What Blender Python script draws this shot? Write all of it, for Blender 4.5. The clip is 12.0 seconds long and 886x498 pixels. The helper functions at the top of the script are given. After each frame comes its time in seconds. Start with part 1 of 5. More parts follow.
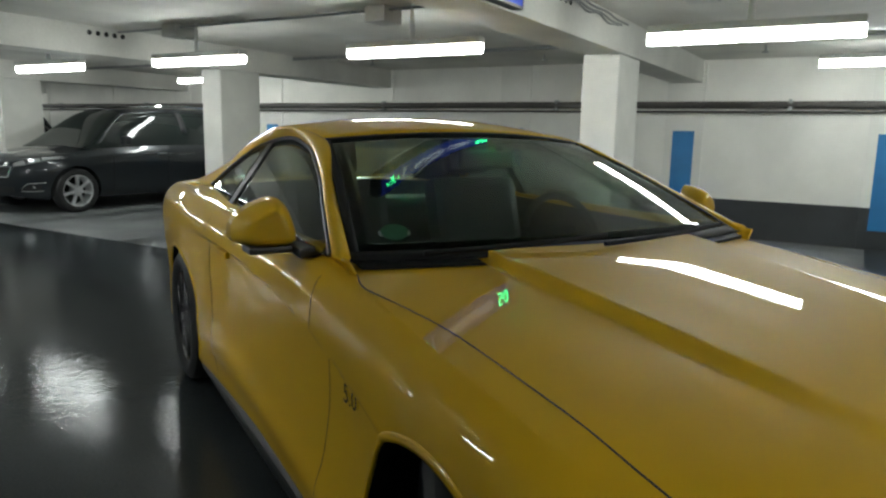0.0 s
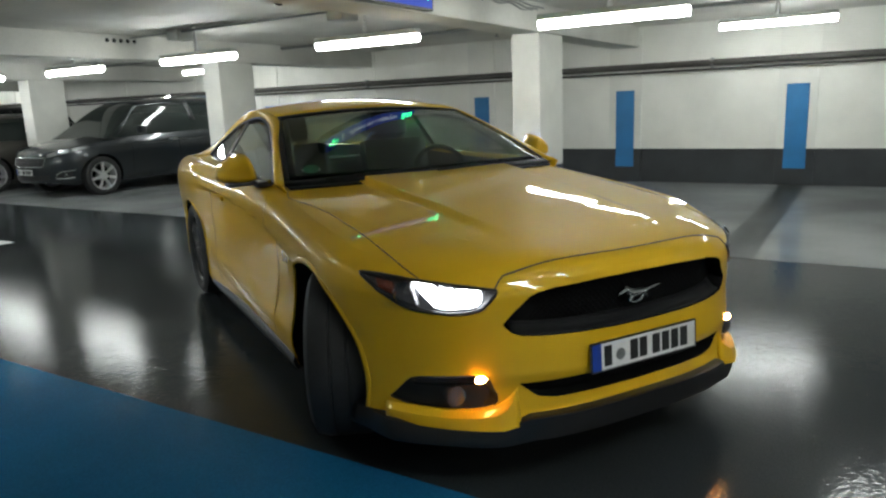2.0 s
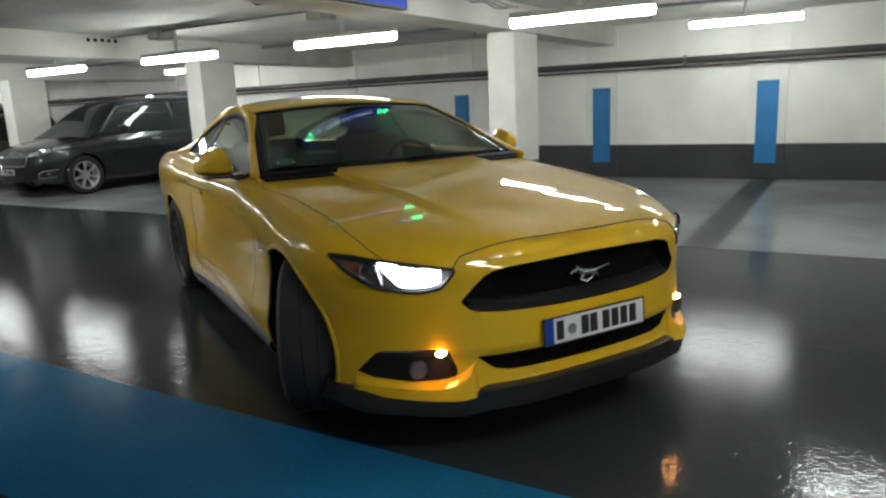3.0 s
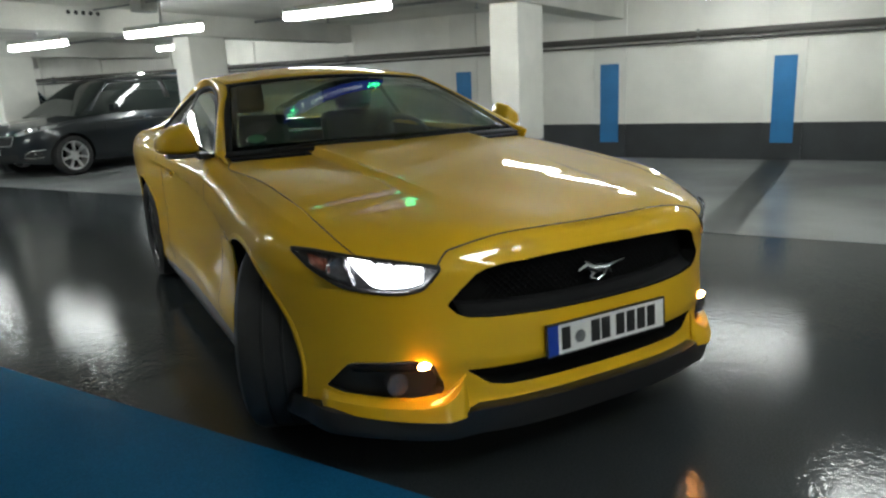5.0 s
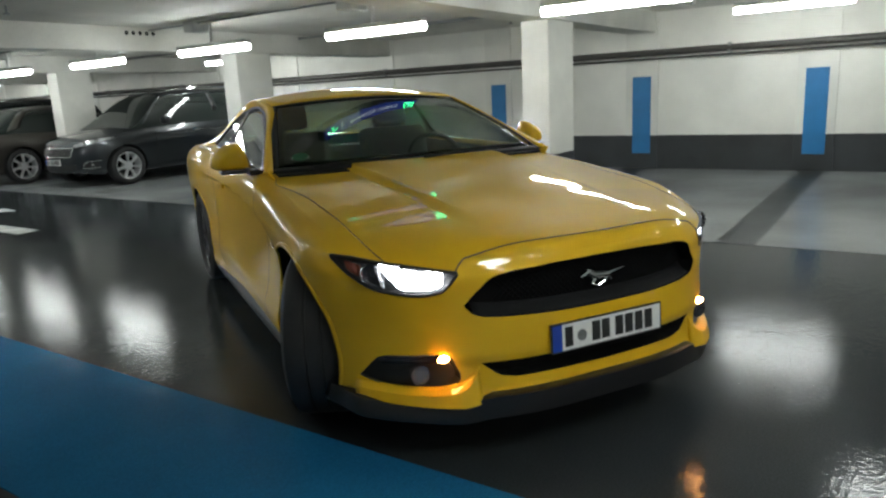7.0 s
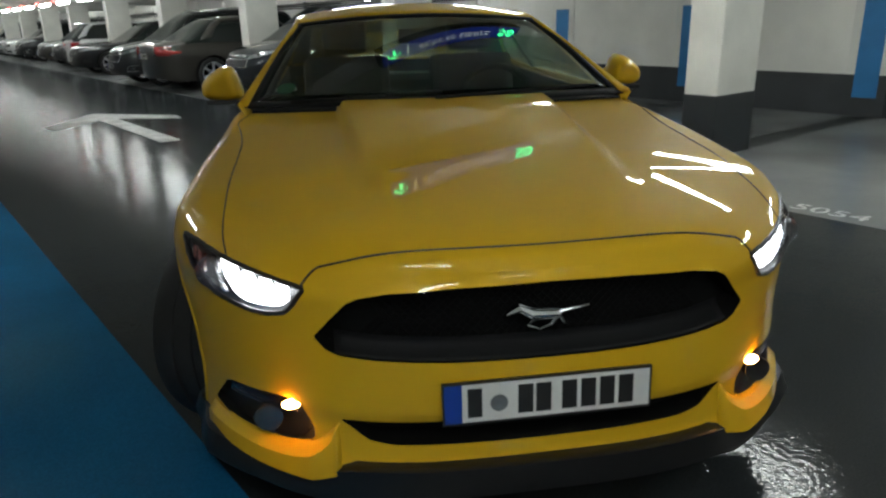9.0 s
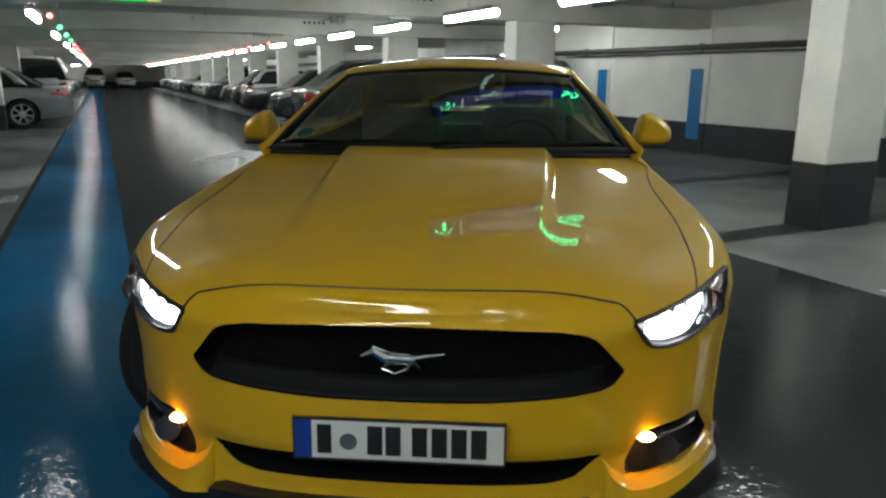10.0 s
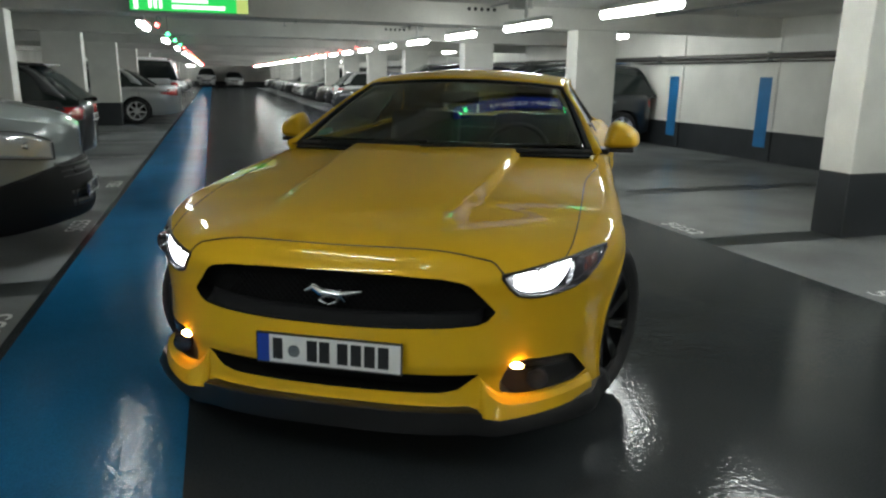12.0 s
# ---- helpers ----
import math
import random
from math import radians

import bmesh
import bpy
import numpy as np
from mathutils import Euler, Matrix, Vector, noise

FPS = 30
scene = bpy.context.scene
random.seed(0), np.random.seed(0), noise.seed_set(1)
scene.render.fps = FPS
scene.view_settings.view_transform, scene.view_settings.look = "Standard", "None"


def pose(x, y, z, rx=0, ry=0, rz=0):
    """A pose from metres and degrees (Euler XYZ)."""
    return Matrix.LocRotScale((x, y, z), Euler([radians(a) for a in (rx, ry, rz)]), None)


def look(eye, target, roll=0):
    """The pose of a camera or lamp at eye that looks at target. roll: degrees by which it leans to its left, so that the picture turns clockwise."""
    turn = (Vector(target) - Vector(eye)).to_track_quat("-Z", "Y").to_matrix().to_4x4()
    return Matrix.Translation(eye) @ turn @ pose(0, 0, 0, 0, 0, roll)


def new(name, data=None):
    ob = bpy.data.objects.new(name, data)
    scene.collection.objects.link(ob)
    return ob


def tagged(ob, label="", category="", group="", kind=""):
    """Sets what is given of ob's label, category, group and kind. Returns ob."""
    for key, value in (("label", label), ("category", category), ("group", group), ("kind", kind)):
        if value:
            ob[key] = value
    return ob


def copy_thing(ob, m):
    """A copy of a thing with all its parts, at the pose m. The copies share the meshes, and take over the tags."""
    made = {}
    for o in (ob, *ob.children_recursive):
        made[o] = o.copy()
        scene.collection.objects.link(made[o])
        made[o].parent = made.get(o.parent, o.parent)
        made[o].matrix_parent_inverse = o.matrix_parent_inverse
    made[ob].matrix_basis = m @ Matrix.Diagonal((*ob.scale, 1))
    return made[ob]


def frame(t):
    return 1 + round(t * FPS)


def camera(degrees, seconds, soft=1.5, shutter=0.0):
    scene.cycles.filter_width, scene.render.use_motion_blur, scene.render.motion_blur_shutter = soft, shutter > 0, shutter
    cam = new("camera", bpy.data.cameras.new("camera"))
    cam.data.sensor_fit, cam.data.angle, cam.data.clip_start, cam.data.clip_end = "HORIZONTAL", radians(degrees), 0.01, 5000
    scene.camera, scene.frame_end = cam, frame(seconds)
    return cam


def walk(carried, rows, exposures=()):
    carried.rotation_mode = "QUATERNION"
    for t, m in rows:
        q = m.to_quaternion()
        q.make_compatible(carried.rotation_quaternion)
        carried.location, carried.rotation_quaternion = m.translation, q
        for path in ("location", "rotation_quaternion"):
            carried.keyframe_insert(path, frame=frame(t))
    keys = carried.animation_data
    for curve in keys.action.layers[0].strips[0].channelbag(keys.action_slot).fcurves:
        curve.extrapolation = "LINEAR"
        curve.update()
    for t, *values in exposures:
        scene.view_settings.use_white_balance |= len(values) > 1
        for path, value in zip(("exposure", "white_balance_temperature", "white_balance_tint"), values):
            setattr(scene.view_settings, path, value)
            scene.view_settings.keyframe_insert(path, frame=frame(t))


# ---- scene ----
cam = camera(64.85, 12.0, soft=2.4)
ROWS = [
    (0, (-1.390, 0.620, 1.333), (0.245, 1.576, 1.014), 1.17),
    (0.5, (-1.619, 0.250, 1.343), (-0.027, 1.243, 0.938), 4.19),
    (1, (-1.972, -0.066, 1.330), (-0.348, 0.904, 0.999), 1.85),
    (1.5, (-2.173, -0.393, 1.316), (-0.514, 0.518, 0.999), -0.57),
    (2, (-2.378, -0.638, 1.342), (-0.780, 0.349, 0.948), -2.35),
    (2.5, (-2.547, -0.756, 1.344), (-0.938, 0.208, 0.934), -2.72),
    (2.7, (-2.533, -0.806, 1.332), (-0.913, 0.144, 0.935), -2.53),
    (4.3, (-2.176, -0.761, 1.286), (-0.592, 0.241, 0.872), -3.01),
    (4.5, (-2.142, -0.710, 1.276), (-0.548, 0.275, 0.853), -3.19),
    (5, (-2.099, -0.654, 1.260), (-0.499, 0.310, 0.813), -2.65),
    (5.5, (-2.086, -0.655, 1.262), (-0.490, 0.308, 0.804), -2.65),
    (6, (-2.079, -0.655, 1.263), (-0.482, 0.309, 0.810), -2.66),
    (6.5, (-2.038, -0.660, 1.265), (-0.448, 0.315, 0.809), -2.49),
    (6.7, (-2.045, -0.667, 1.267), (-0.463, 0.323, 0.816), -2.55),
    (6.9, (-2.323, -0.869, 1.331), (-0.773, 0.185, 0.910), -2.93),
    (7, (-2.326, -0.874, 1.332), (-0.778, 0.180, 0.911), -2.93),
    (7.2, (-2.229, -0.840, 1.331), (-0.685, 0.219, 0.903), -2.97),
    (8.8, (-1.195, -0.984, 1.311), (0.020, 0.392, 0.749), -1.50),
    (9, (-1.073, -0.979, 1.304), (0.055, 0.453, 0.702), -1.43),
    (9.5, (-0.686, -1.085, 1.300), (0.283, 0.452, 0.680), 2.36),
    (10, (-0.544, -1.370, 1.297), (0.262, 0.309, 0.831), 0.23),
    (10.5, (-0.504, -1.686, 1.341), (0.189, 0.054, 0.917), -0.26),
    (11, (-0.356, -1.956, 1.341), (0.240, -0.180, 0.918), 0.11),
    (11.5, (-0.317, -2.084, 1.350), (0.232, -0.304, 0.884), 0.73),
    (12, (-0.302, -2.131, 1.346), (0.272, -0.358, 0.884), 0.85),
]
walk(cam, [(t, look(e, a, r)) for t, e, a, r in ROWS], exposures=[(0, -0.05, 6500, 10), (1.0, 0.03, 6500, 10), (2.0, 0.16, 6500, 10), (7.2, 0.2, 6500, 10), (8.8, -0.14, 6500, 10), (10.5, -0.16, 6500, 10), (12, 0.0, 6500, 10)])

# ---- light: a closed garage, lit by its tubes and by the car's lamps ----
world = bpy.data.worlds.new("world")
world.use_nodes = True
world.node_tree.nodes["Background"].inputs[0].default_value = (0.5, 0.55, 0.6, 1)
world.node_tree.nodes["Background"].inputs[1].default_value = 0.002
scene.world = world
TUBE_POWER = 48.0


# ---- materials ----
def material(name, colour, rough=0.5, metal=0.0, grain=0.0, grain_size=40.0, stain=0.0, stain_size=1.5, bump=0.0, bump_size=60.0,
             coat=0.0, coat_rough=0.03, rough_var=0.0, emit=None, power=0.0, per_object=0.0, spec=0.5, wave=0.0, wave_size=15.0, matte=0.0, bump_detail=3.0):
    m = bpy.data.materials.new(name)
    m.use_nodes = True
    nt = m.node_tree
    p = nt.nodes["Principled BSDF"]
    p.inputs["Base Color"].default_value = (*colour, 1)
    p.inputs["Roughness"].default_value = rough
    p.inputs["Metallic"].default_value = metal
    p.inputs["Coat Weight"].default_value = coat
    p.inputs["Coat Roughness"].default_value = coat_rough
    p.inputs["Specular IOR Level"].default_value = spec
    if emit:
        p.inputs["Emission Color"].default_value = (*emit, 1)
        p.inputs["Emission Strength"].default_value = power
    at = nt.nodes.new("ShaderNodeTexCoord")
    last = None

    def scaled(size, detail):
        n = nt.nodes.new("ShaderNodeTexNoise")
        n.inputs["Scale"].default_value = size
        n.inputs["Detail"].default_value = detail
        nt.links.new(at.outputs["Object"], n.inputs["Vector"])
        return n

    def darker(source, depth, low, high):
        nonlocal last
        r = nt.nodes.new("ShaderNodeMapRange")
        r.inputs[1].default_value, r.inputs[2].default_value = low, high
        r.inputs[3].default_value, r.inputs[4].default_value = 1 - depth, 1 + depth * 0.5
        nt.links.new(source, r.inputs[0])
        mix = nt.nodes.new("ShaderNodeVectorMath")
        mix.operation = "SCALE"
        if last is None:
            mix.inputs[0].default_value = colour
        else:
            nt.links.new(last, mix.inputs[0])
        nt.links.new(r.outputs[0], mix.inputs["Scale"])
        last = mix.outputs[0]

    if grain:
        darker(scaled(grain_size, 4).outputs[0], grain, 0.3, 0.7)
    if stain:
        darker(scaled(stain_size, 6).outputs[0], stain, 0.35, 0.65)
    if per_object:
        info = nt.nodes.new("ShaderNodeObjectInfo")
        darker(info.outputs["Random"], per_object, 0.0, 1.0)
    if last is not None:
        nt.links.new(last, p.inputs["Base Color"])
    if rough_var:
        n = scaled(stain_size * 1.7, 5)
        r = nt.nodes.new("ShaderNodeMapRange")
        r.inputs[1].default_value, r.inputs[2].default_value = 0.3, 0.7
        r.inputs[3].default_value, r.inputs[4].default_value = max(0.02, rough - rough_var), rough + rough_var
        nt.links.new(n.outputs[0], r.inputs[0])
        nt.links.new(r.outputs[0], p.inputs["Roughness"])
    if bump:
        n = scaled(bump_size, bump_detail)
        b = nt.nodes.new("ShaderNodeBump")
        b.inputs["Strength"].default_value = bump
        b.inputs["Distance"].default_value = 0.002
        nt.links.new(n.outputs[0], b.inputs["Height"])
        nt.links.new(b.outputs[0], p.inputs["Normal"])
        if wave:
            w = nt.nodes.new("ShaderNodeBump")
            w.inputs["Strength"].default_value = wave
            w.inputs["Distance"].default_value = 0.002
            nt.links.new(scaled(wave_size, 2).outputs[0], w.inputs["Height"])
            nt.links.new(w.outputs[0], b.inputs["Normal"])
    if matte:
        dull = nt.nodes.new("ShaderNodeBsdfDiffuse")
        dull.inputs["Color"].default_value = (*colour, 1)
        if last is not None:
            nt.links.new(last, dull.inputs["Color"])
        both = nt.nodes.new("ShaderNodeMixShader")
        both.inputs[0].default_value = matte
        nt.links.new(p.outputs[0], both.inputs[1])
        nt.links.new(dull.outputs[0], both.inputs[2])
        nt.links.new(both.outputs[0], nt.nodes["Material Output"].inputs["Surface"])
    return m


def glass(name, tint, rough=0.0, weight=1.0, ior=1.45):
    m = material(name, tint, rough)
    p = m.node_tree.nodes["Principled BSDF"]
    p.inputs["Transmission Weight"].default_value = weight
    p.inputs["IOR"].default_value = ior
    return m


AISLE = material("aisle_coating", (0.034, 0.039, 0.042), 0.10, grain=0.25, grain_size=140, stain=0.2, stain_size=0.5, bump=0.6, bump_size=44, rough_var=0.04, spec=0.95, wave=0.4, wave_size=13, matte=0.6, bump_detail=1.0)
STALL = material("stall_coating", (0.215, 0.225, 0.225), 0.09, grain=0.14, grain_size=120, stain=0.25, stain_size=0.7, bump=0.6, bump_size=44, rough_var=0.04, spec=0.5, wave=0.4, wave_size=13, matte=0.5, bump_detail=1.0)
BLUE_FLOOR = material("blue_coating", (0.013, 0.116, 0.25), 0.11, grain=0.2, grain_size=140, stain=0.2, stain_size=0.8, bump=0.7, bump_size=44, rough_var=0.03, spec=0.45, wave=0.8, wave_size=13, matte=0.74, bump_detail=1.0)
STRIPE = material("dark_stripe", (0.035, 0.04, 0.04), 0.4, matte=0.4, grain=0.2, grain_size=50, stain=0.3, bump=0.12, bump_size=42)
LINE_PAINT = material("white_line_paint", (0.55, 0.56, 0.55), 0.4, grain=0.3, grain_size=25, stain=0.35, stain_size=4, bump=0.1)
WHITE_WALL = material("white_wall_paint", (0.78, 0.77, 0.72), 0.6, grain=0.03, grain_size=90, stain=0.10, stain_size=1.2, bump=0.08, bump_size=120)
DARK_WALL = material("anthracite_wall_paint", (0.028, 0.032, 0.036), 0.45, grain=0.1, grain_size=80, stain=0.25, stain_size=1.5, bump=0.08, bump_size=120)
BLUE_WALL = material("blue_wall_paint", (0.012, 0.17, 0.42), 0.45, grain=0.05, grain_size=60, stain=0.12, stain_size=3, bump=0.05)
CEILING = material("ceiling_paint", (0.68, 0.67, 0.625), 0.7, grain=0.06, grain_size=60, stain=0.2, stain_size=0.8, bump=0.1, bump_size=70)
COLUMN = material("column_paint", (0.72, 0.71, 0.66), 0.5, grain=0.03, grain_size=60, stain=0.10, stain_size=2.2, bump=0.06, bump_size=90)
PIPE = material("dark_pipe", (0.07, 0.065, 0.06), 0.45, grain=0.2, stain=0.3, bump=0.05)
STEEL = material("galvanised_steel", (0.35, 0.36, 0.36), 0.4, metal=0.8, grain=0.15, stain=0.2)
WHITE_PLASTIC = material("white_plastic", (0.75, 0.75, 0.73), 0.4, grain=0.04)
HOUSING = material("lamp_housing", (0.5, 0.5, 0.48), 0.5, grain=0.05)
TUBE = material("lit_tube", (0.9, 0.9, 0.9), 0.4, emit=(0.93, 1.0, 0.97), power=TUBE_POWER)
BLACK_HOLE = material("black_plastic_and_holes", (0.012, 0.012, 0.013), 0.5, grain=0.1)
YELLOW = material("yellow_car_paint", (0.67, 0.395, 0.014), 0.5, grain=0.05, grain_size=900, coat=0.66, coat_rough=0.01, spec=0.08)


# ---- mesh helpers ----
def part(name, bm, mat, parent=None, label="", smooth=False):
    bmesh.ops.recalc_face_normals(bm, faces=bm.faces)
    me = bpy.data.meshes.new(name)
    bm.to_mesh(me)
    bm.free()
    if mat:
        me.materials.append(mat)
    if smooth:
        me.polygons.foreach_set("use_smooth", [True] * len(me.polygons))
        me.set_sharp_from_angle(angle=radians(38))
    ob = new(name, me)
    if parent:
        ob.parent = parent
    if label:
        tagged(ob, label)
    return ob


def box(bm, x0, x1, y0, y1, z0, z1, bevel=0.0, m=None):
    ret = bmesh.ops.create_cube(bm, size=1.0)
    mm = Matrix.Translation(((x0 + x1) / 2, (y0 + y1) / 2, (z0 + z1) / 2)) @ Matrix.Diagonal((x1 - x0, y1 - y0, z1 - z0, 1))
    bmesh.ops.transform(bm, verts=ret["verts"], matrix=mm)
    if bevel:
        edges = list({e for v in ret["verts"] for e in v.link_edges})
        made = bmesh.ops.bevel(bm, geom=edges, offset=bevel, segments=2, profile=0.6, affect="EDGES")
        verts = list({v for f in made["faces"] for v in f.verts})
    else:
        verts = ret["verts"]
    if m:
        bmesh.ops.transform(bm, verts=verts, matrix=m)
    return bm


def boxed(*a, **k):
    return box(bmesh.new(), *a, **k)


def rod(bm, a, b, r, seg=12, r2=None):
    a, b = Vector(a), Vector(b)
    m = Matrix.Translation((a + b) / 2) @ (b - a).to_track_quat("Z", "Y").to_matrix().to_4x4()
    bmesh.ops.create_cone(bm, cap_ends=True, segments=seg, radius1=r, radius2=r if r2 is None else r2, depth=(b - a).length, matrix=m)
    return bm


def grid(bm, fn, nu, nv, close_u=False):
    """A sheet of quads through fn(u, v), u and v from 0 to 1."""
    vs = [[bm.verts.new(fn(i / nu, j / nv)) for j in range(nv + 1)] for i in range(nu + (0 if close_u else 1))]
    n = len(vs)
    for i in range(nu):
        for j in range(nv):
            bm.faces.new((vs[i][j], vs[(i + 1) % n][j], vs[(i + 1) % n][j + 1], vs[i][j + 1]))
    return vs


def line(xs, ys):
    """A broken line through its knots, mirrored about zero when all knots are at zero or more and the first is zero."""
    def at(x):
        q = abs(x) if xs[0] == 0 else x
        for i in range(len(xs) - 1):
            if q <= xs[i + 1]:
                break
        return ys[i] + (ys[i + 1] - ys[i]) * min(1.0, max(0.0, (q - xs[i]) / (xs[i + 1] - xs[i])))
    return at


def curve(xs, ys):
    """A smooth curve through few knots (monotone cubic)."""
    xs, ys = list(xs), list(ys)
    d = [(ys[i + 1] - ys[i]) / (xs[i + 1] - xs[i]) for i in range(len(xs) - 1)]
    t = [d[0]] + [0 if d[i - 1] * d[i] <= 0 else 2 * d[i - 1] * d[i] / (d[i - 1] + d[i]) for i in range(1, len(d))] + [d[-1]]

    def at(x):
        if x <= xs[0]:
            return ys[0]
        if x >= xs[-1]:
            return ys[-1]
        i = max(k for k in range(len(xs) - 1) if xs[k] <= x)
        h = xs[i + 1] - xs[i]
        s = (x - xs[i]) / h
        return ((1 + 2 * s) * (1 - s) ** 2 * ys[i] + s * (1 - s) ** 2 * h * t[i] + s * s * (3 - 2 * s) * ys[i + 1] + s * s * (s - 1) * h * t[i + 1])
    return at


def empty(name, m, label, category, group=""):
    ob = new(name)
    ob.matrix_world = m
    ob.empty_display_size = 0.2
    return tagged(ob, label, category, group)


def setting(name, bm, mat, label, category):
    ob = part(name, bm, mat)
    return tagged(ob, label, category, kind="structure")


# ---- structure ----
BAY = 2.525
COL0 = 2.69
Y_NEAR, Y_FAR = -18.0, 74.0
WALL_X, LEFT_X, CEIL = 8.61, -7.1, 2.34
BEAM_Z = 2.045

setting("floor", boxed(LEFT_X - 0.2, WALL_X + 0.2, Y_NEAR, Y_FAR, -0.2, 0), AISLE, "dark grey glossy coated concrete garage floor", "floor")
setting("walkway", boxed(-1.344, -0.48, Y_NEAR, Y_FAR, 0, 0.004), BLUE_FLOOR, "glossy blue painted pedestrian strip along the aisle", "walkway")
setting("ceiling", boxed(LEFT_X - 0.2, WALL_X + 0.2, Y_NEAR, Y_FAR, CEIL, CEIL + 0.25), CEILING, "grey-white painted concrete ceiling", "ceiling")
# walls in two coats: anthracite below, white above
for side, x0, x1 in (("wall_east", WALL_X, WALL_X + 0.2), ("wall_west", LEFT_X - 0.2, LEFT_X)):
    w = setting(side, boxed(x0, x1, Y_NEAR, Y_FAR, 0.514, CEIL), WHITE_WALL, "white painted concrete wall with anthracite lower band", "wall")
    part("lower_band", boxed(x0 - 0.004 if x0 > 0 else x0, x1 if x0 > 0 else x1 + 0.004, Y_NEAR, Y_FAR, 0, 0.514), DARK_WALL, w)
for side, y0, y1 in (("wall_north", Y_FAR, Y_FAR + 0.2), ("wall_south", Y_NEAR - 0.2, Y_NEAR)):
    w = setting(side, boxed(LEFT_X - 0.2, WALL_X + 0.2, y0, y1, 0.514, CEIL), WHITE_WALL, "white painted concrete end wall with anthracite lower band", "wall")
    part("lower_band", boxed(LEFT_X - 0.2, WALL_X + 0.2, y0, y1, 0, 0.514), DARK_WALL, w)


def column_kind(x0, x1, y):
    c = empty("column", pose((x0 + x1) / 2, y, 0), "white painted concrete column with anthracite base band", "column", "columns along the aisle")
    hx, hy = (x1 - x0) / 2, 0.168
    part("shaft", boxed(-hx, hx, -hy, hy, 0.571, BEAM_Z, 0.012), COLUMN, c)
    part("base_band", boxed(-hx - 0.003, hx + 0.003, -hy - 0.003, hy + 0.003, 0, 0.571, 0.01), DARK_WALL, c, "anthracite painted base band")
    return c


def bay_line(k):
    return COL0 + (BAY if k > 0 else 2.41) * k


KS = range(-4, 14)
first = column_kind(4.90, 5.57, COL0)
first_left = column_kind(-3.255, -2.585, COL0)
for k in KS:
    y = COL0 + 2 * BAY * k
    if k:
        copy_thing(first, pose(5.235, y, 0))
        copy_thing(first_left, pose(-2.92, y, 0))
    setting("beam", boxed(LEFT_X, WALL_X, y - 0.2, y + 0.2, BEAM_Z, CEIL, 0.008), CEILING, "grey-white painted concrete ceiling beam", "beam")


# stalls: lighter coating between dark stripes, one on each bay line
def stalls(x0, x1):
    for k in range(-7, 27):
        y = bay_line(k)
        setting("stall_floor", boxed(x0, x1, y + 0.16, bay_line(k + 1) - 0.16, 0, 0.003), STALL, "light grey glossy coated parking stall floor", "parking stall")
        setting("stall_line", boxed(x0, x1, y - 0.16, y + 0.16, 0, 0.0025), STRIPE, "dark grey painted line between two stalls", "stall line")


stalls(3.61, WALL_X)
stalls(LEFT_X, -1.40)

# blue panels on shallow piers of the east wall, at each bay line
pier_first = None
for k in range(-6, 27):
    y = bay_line(k)
    m = pose(WALL_X, y, 0)
    if pier_first is None:
        pier_first = empty("wall_pier", m, "shallow white wall pier with a tall blue painted panel", "wall pier", "piers along the wall")
        part("pier_upper", boxed(-0.025, 0.03, -0.25, 0.25, 0.514, CEIL, 0.004), WHITE_WALL, pier_first)
        part("pier_lower", boxed(-0.029, 0.03, -0.25, 0.25, 0, 0.514, 0.004), DARK_WALL, pier_first)
        part("blue_panel", boxed(-0.036, -0.02, -0.142, 0.142, 0.237, 1.406, 0.002), BLUE_WALL, pier_first, "tall blue painted panel")
    else:
        copy_thing(pier_first, m)

# sprinkler main along the wall
pm = bmesh.new()
rod(pm, (WALL_X - 0.14, Y_NEAR, 1.747), (WALL_X - 0.14, Y_FAR, 1.747), 0.048, 16)
pipe = tagged(part("wall_pipe", pm, PIPE, smooth=True), "dark painted pipe running along the wall", "pipe")

# fluorescent lamps
def lamp_kind(m, tube_mat):
    e = empty("tube_lamp", m, "suspended weatherproof fluorescent tube lamp, lit", "ceiling lamp", "tube lamps along the aisle")
    bm = bmesh.new()
    box(bm, -0.055, 0.055, -0.635, 0.635, 0.03, 0.085, 0.015)
    part("housing", bm, HOUSING, e)
    bm = bmesh.new()
    rod(bm, (0, -0.63, 0.0), (0, 0.63, 0.0), 0.042, 14)
    part("diffuser", bm, tube_mat, e, "glowing white tube diffuser", smooth=True)
    part("hanger", rod(bmesh.new(), (0, 0, 0.08), (0, 0, CEIL - 1.97), 0.026, 12, 0.009), WHITE_PLASTIC, e, "white conical hanger", smooth=True)
    return e


lamp = lamp_kind(pose(3.49, 1.277, 1.97), TUBE)
for k in range(-7, 27):
    y = 1.277 + BAY * k
    # three unseen right lamps left out, to dim the nose's right half
    if k and k not in (-2, -4, -6):
        copy_thing(lamp, pose(3.49, y, 1.97))
    # k -2 is an extra unseen lamp, added to brighten the car's front
    if k % 2 or k == -2:
        copy_thing(lamp, pose(-1.19, y + 0.1, 1.97))

# ---- car building ----
from mathutils.bvhtree import BVHTree

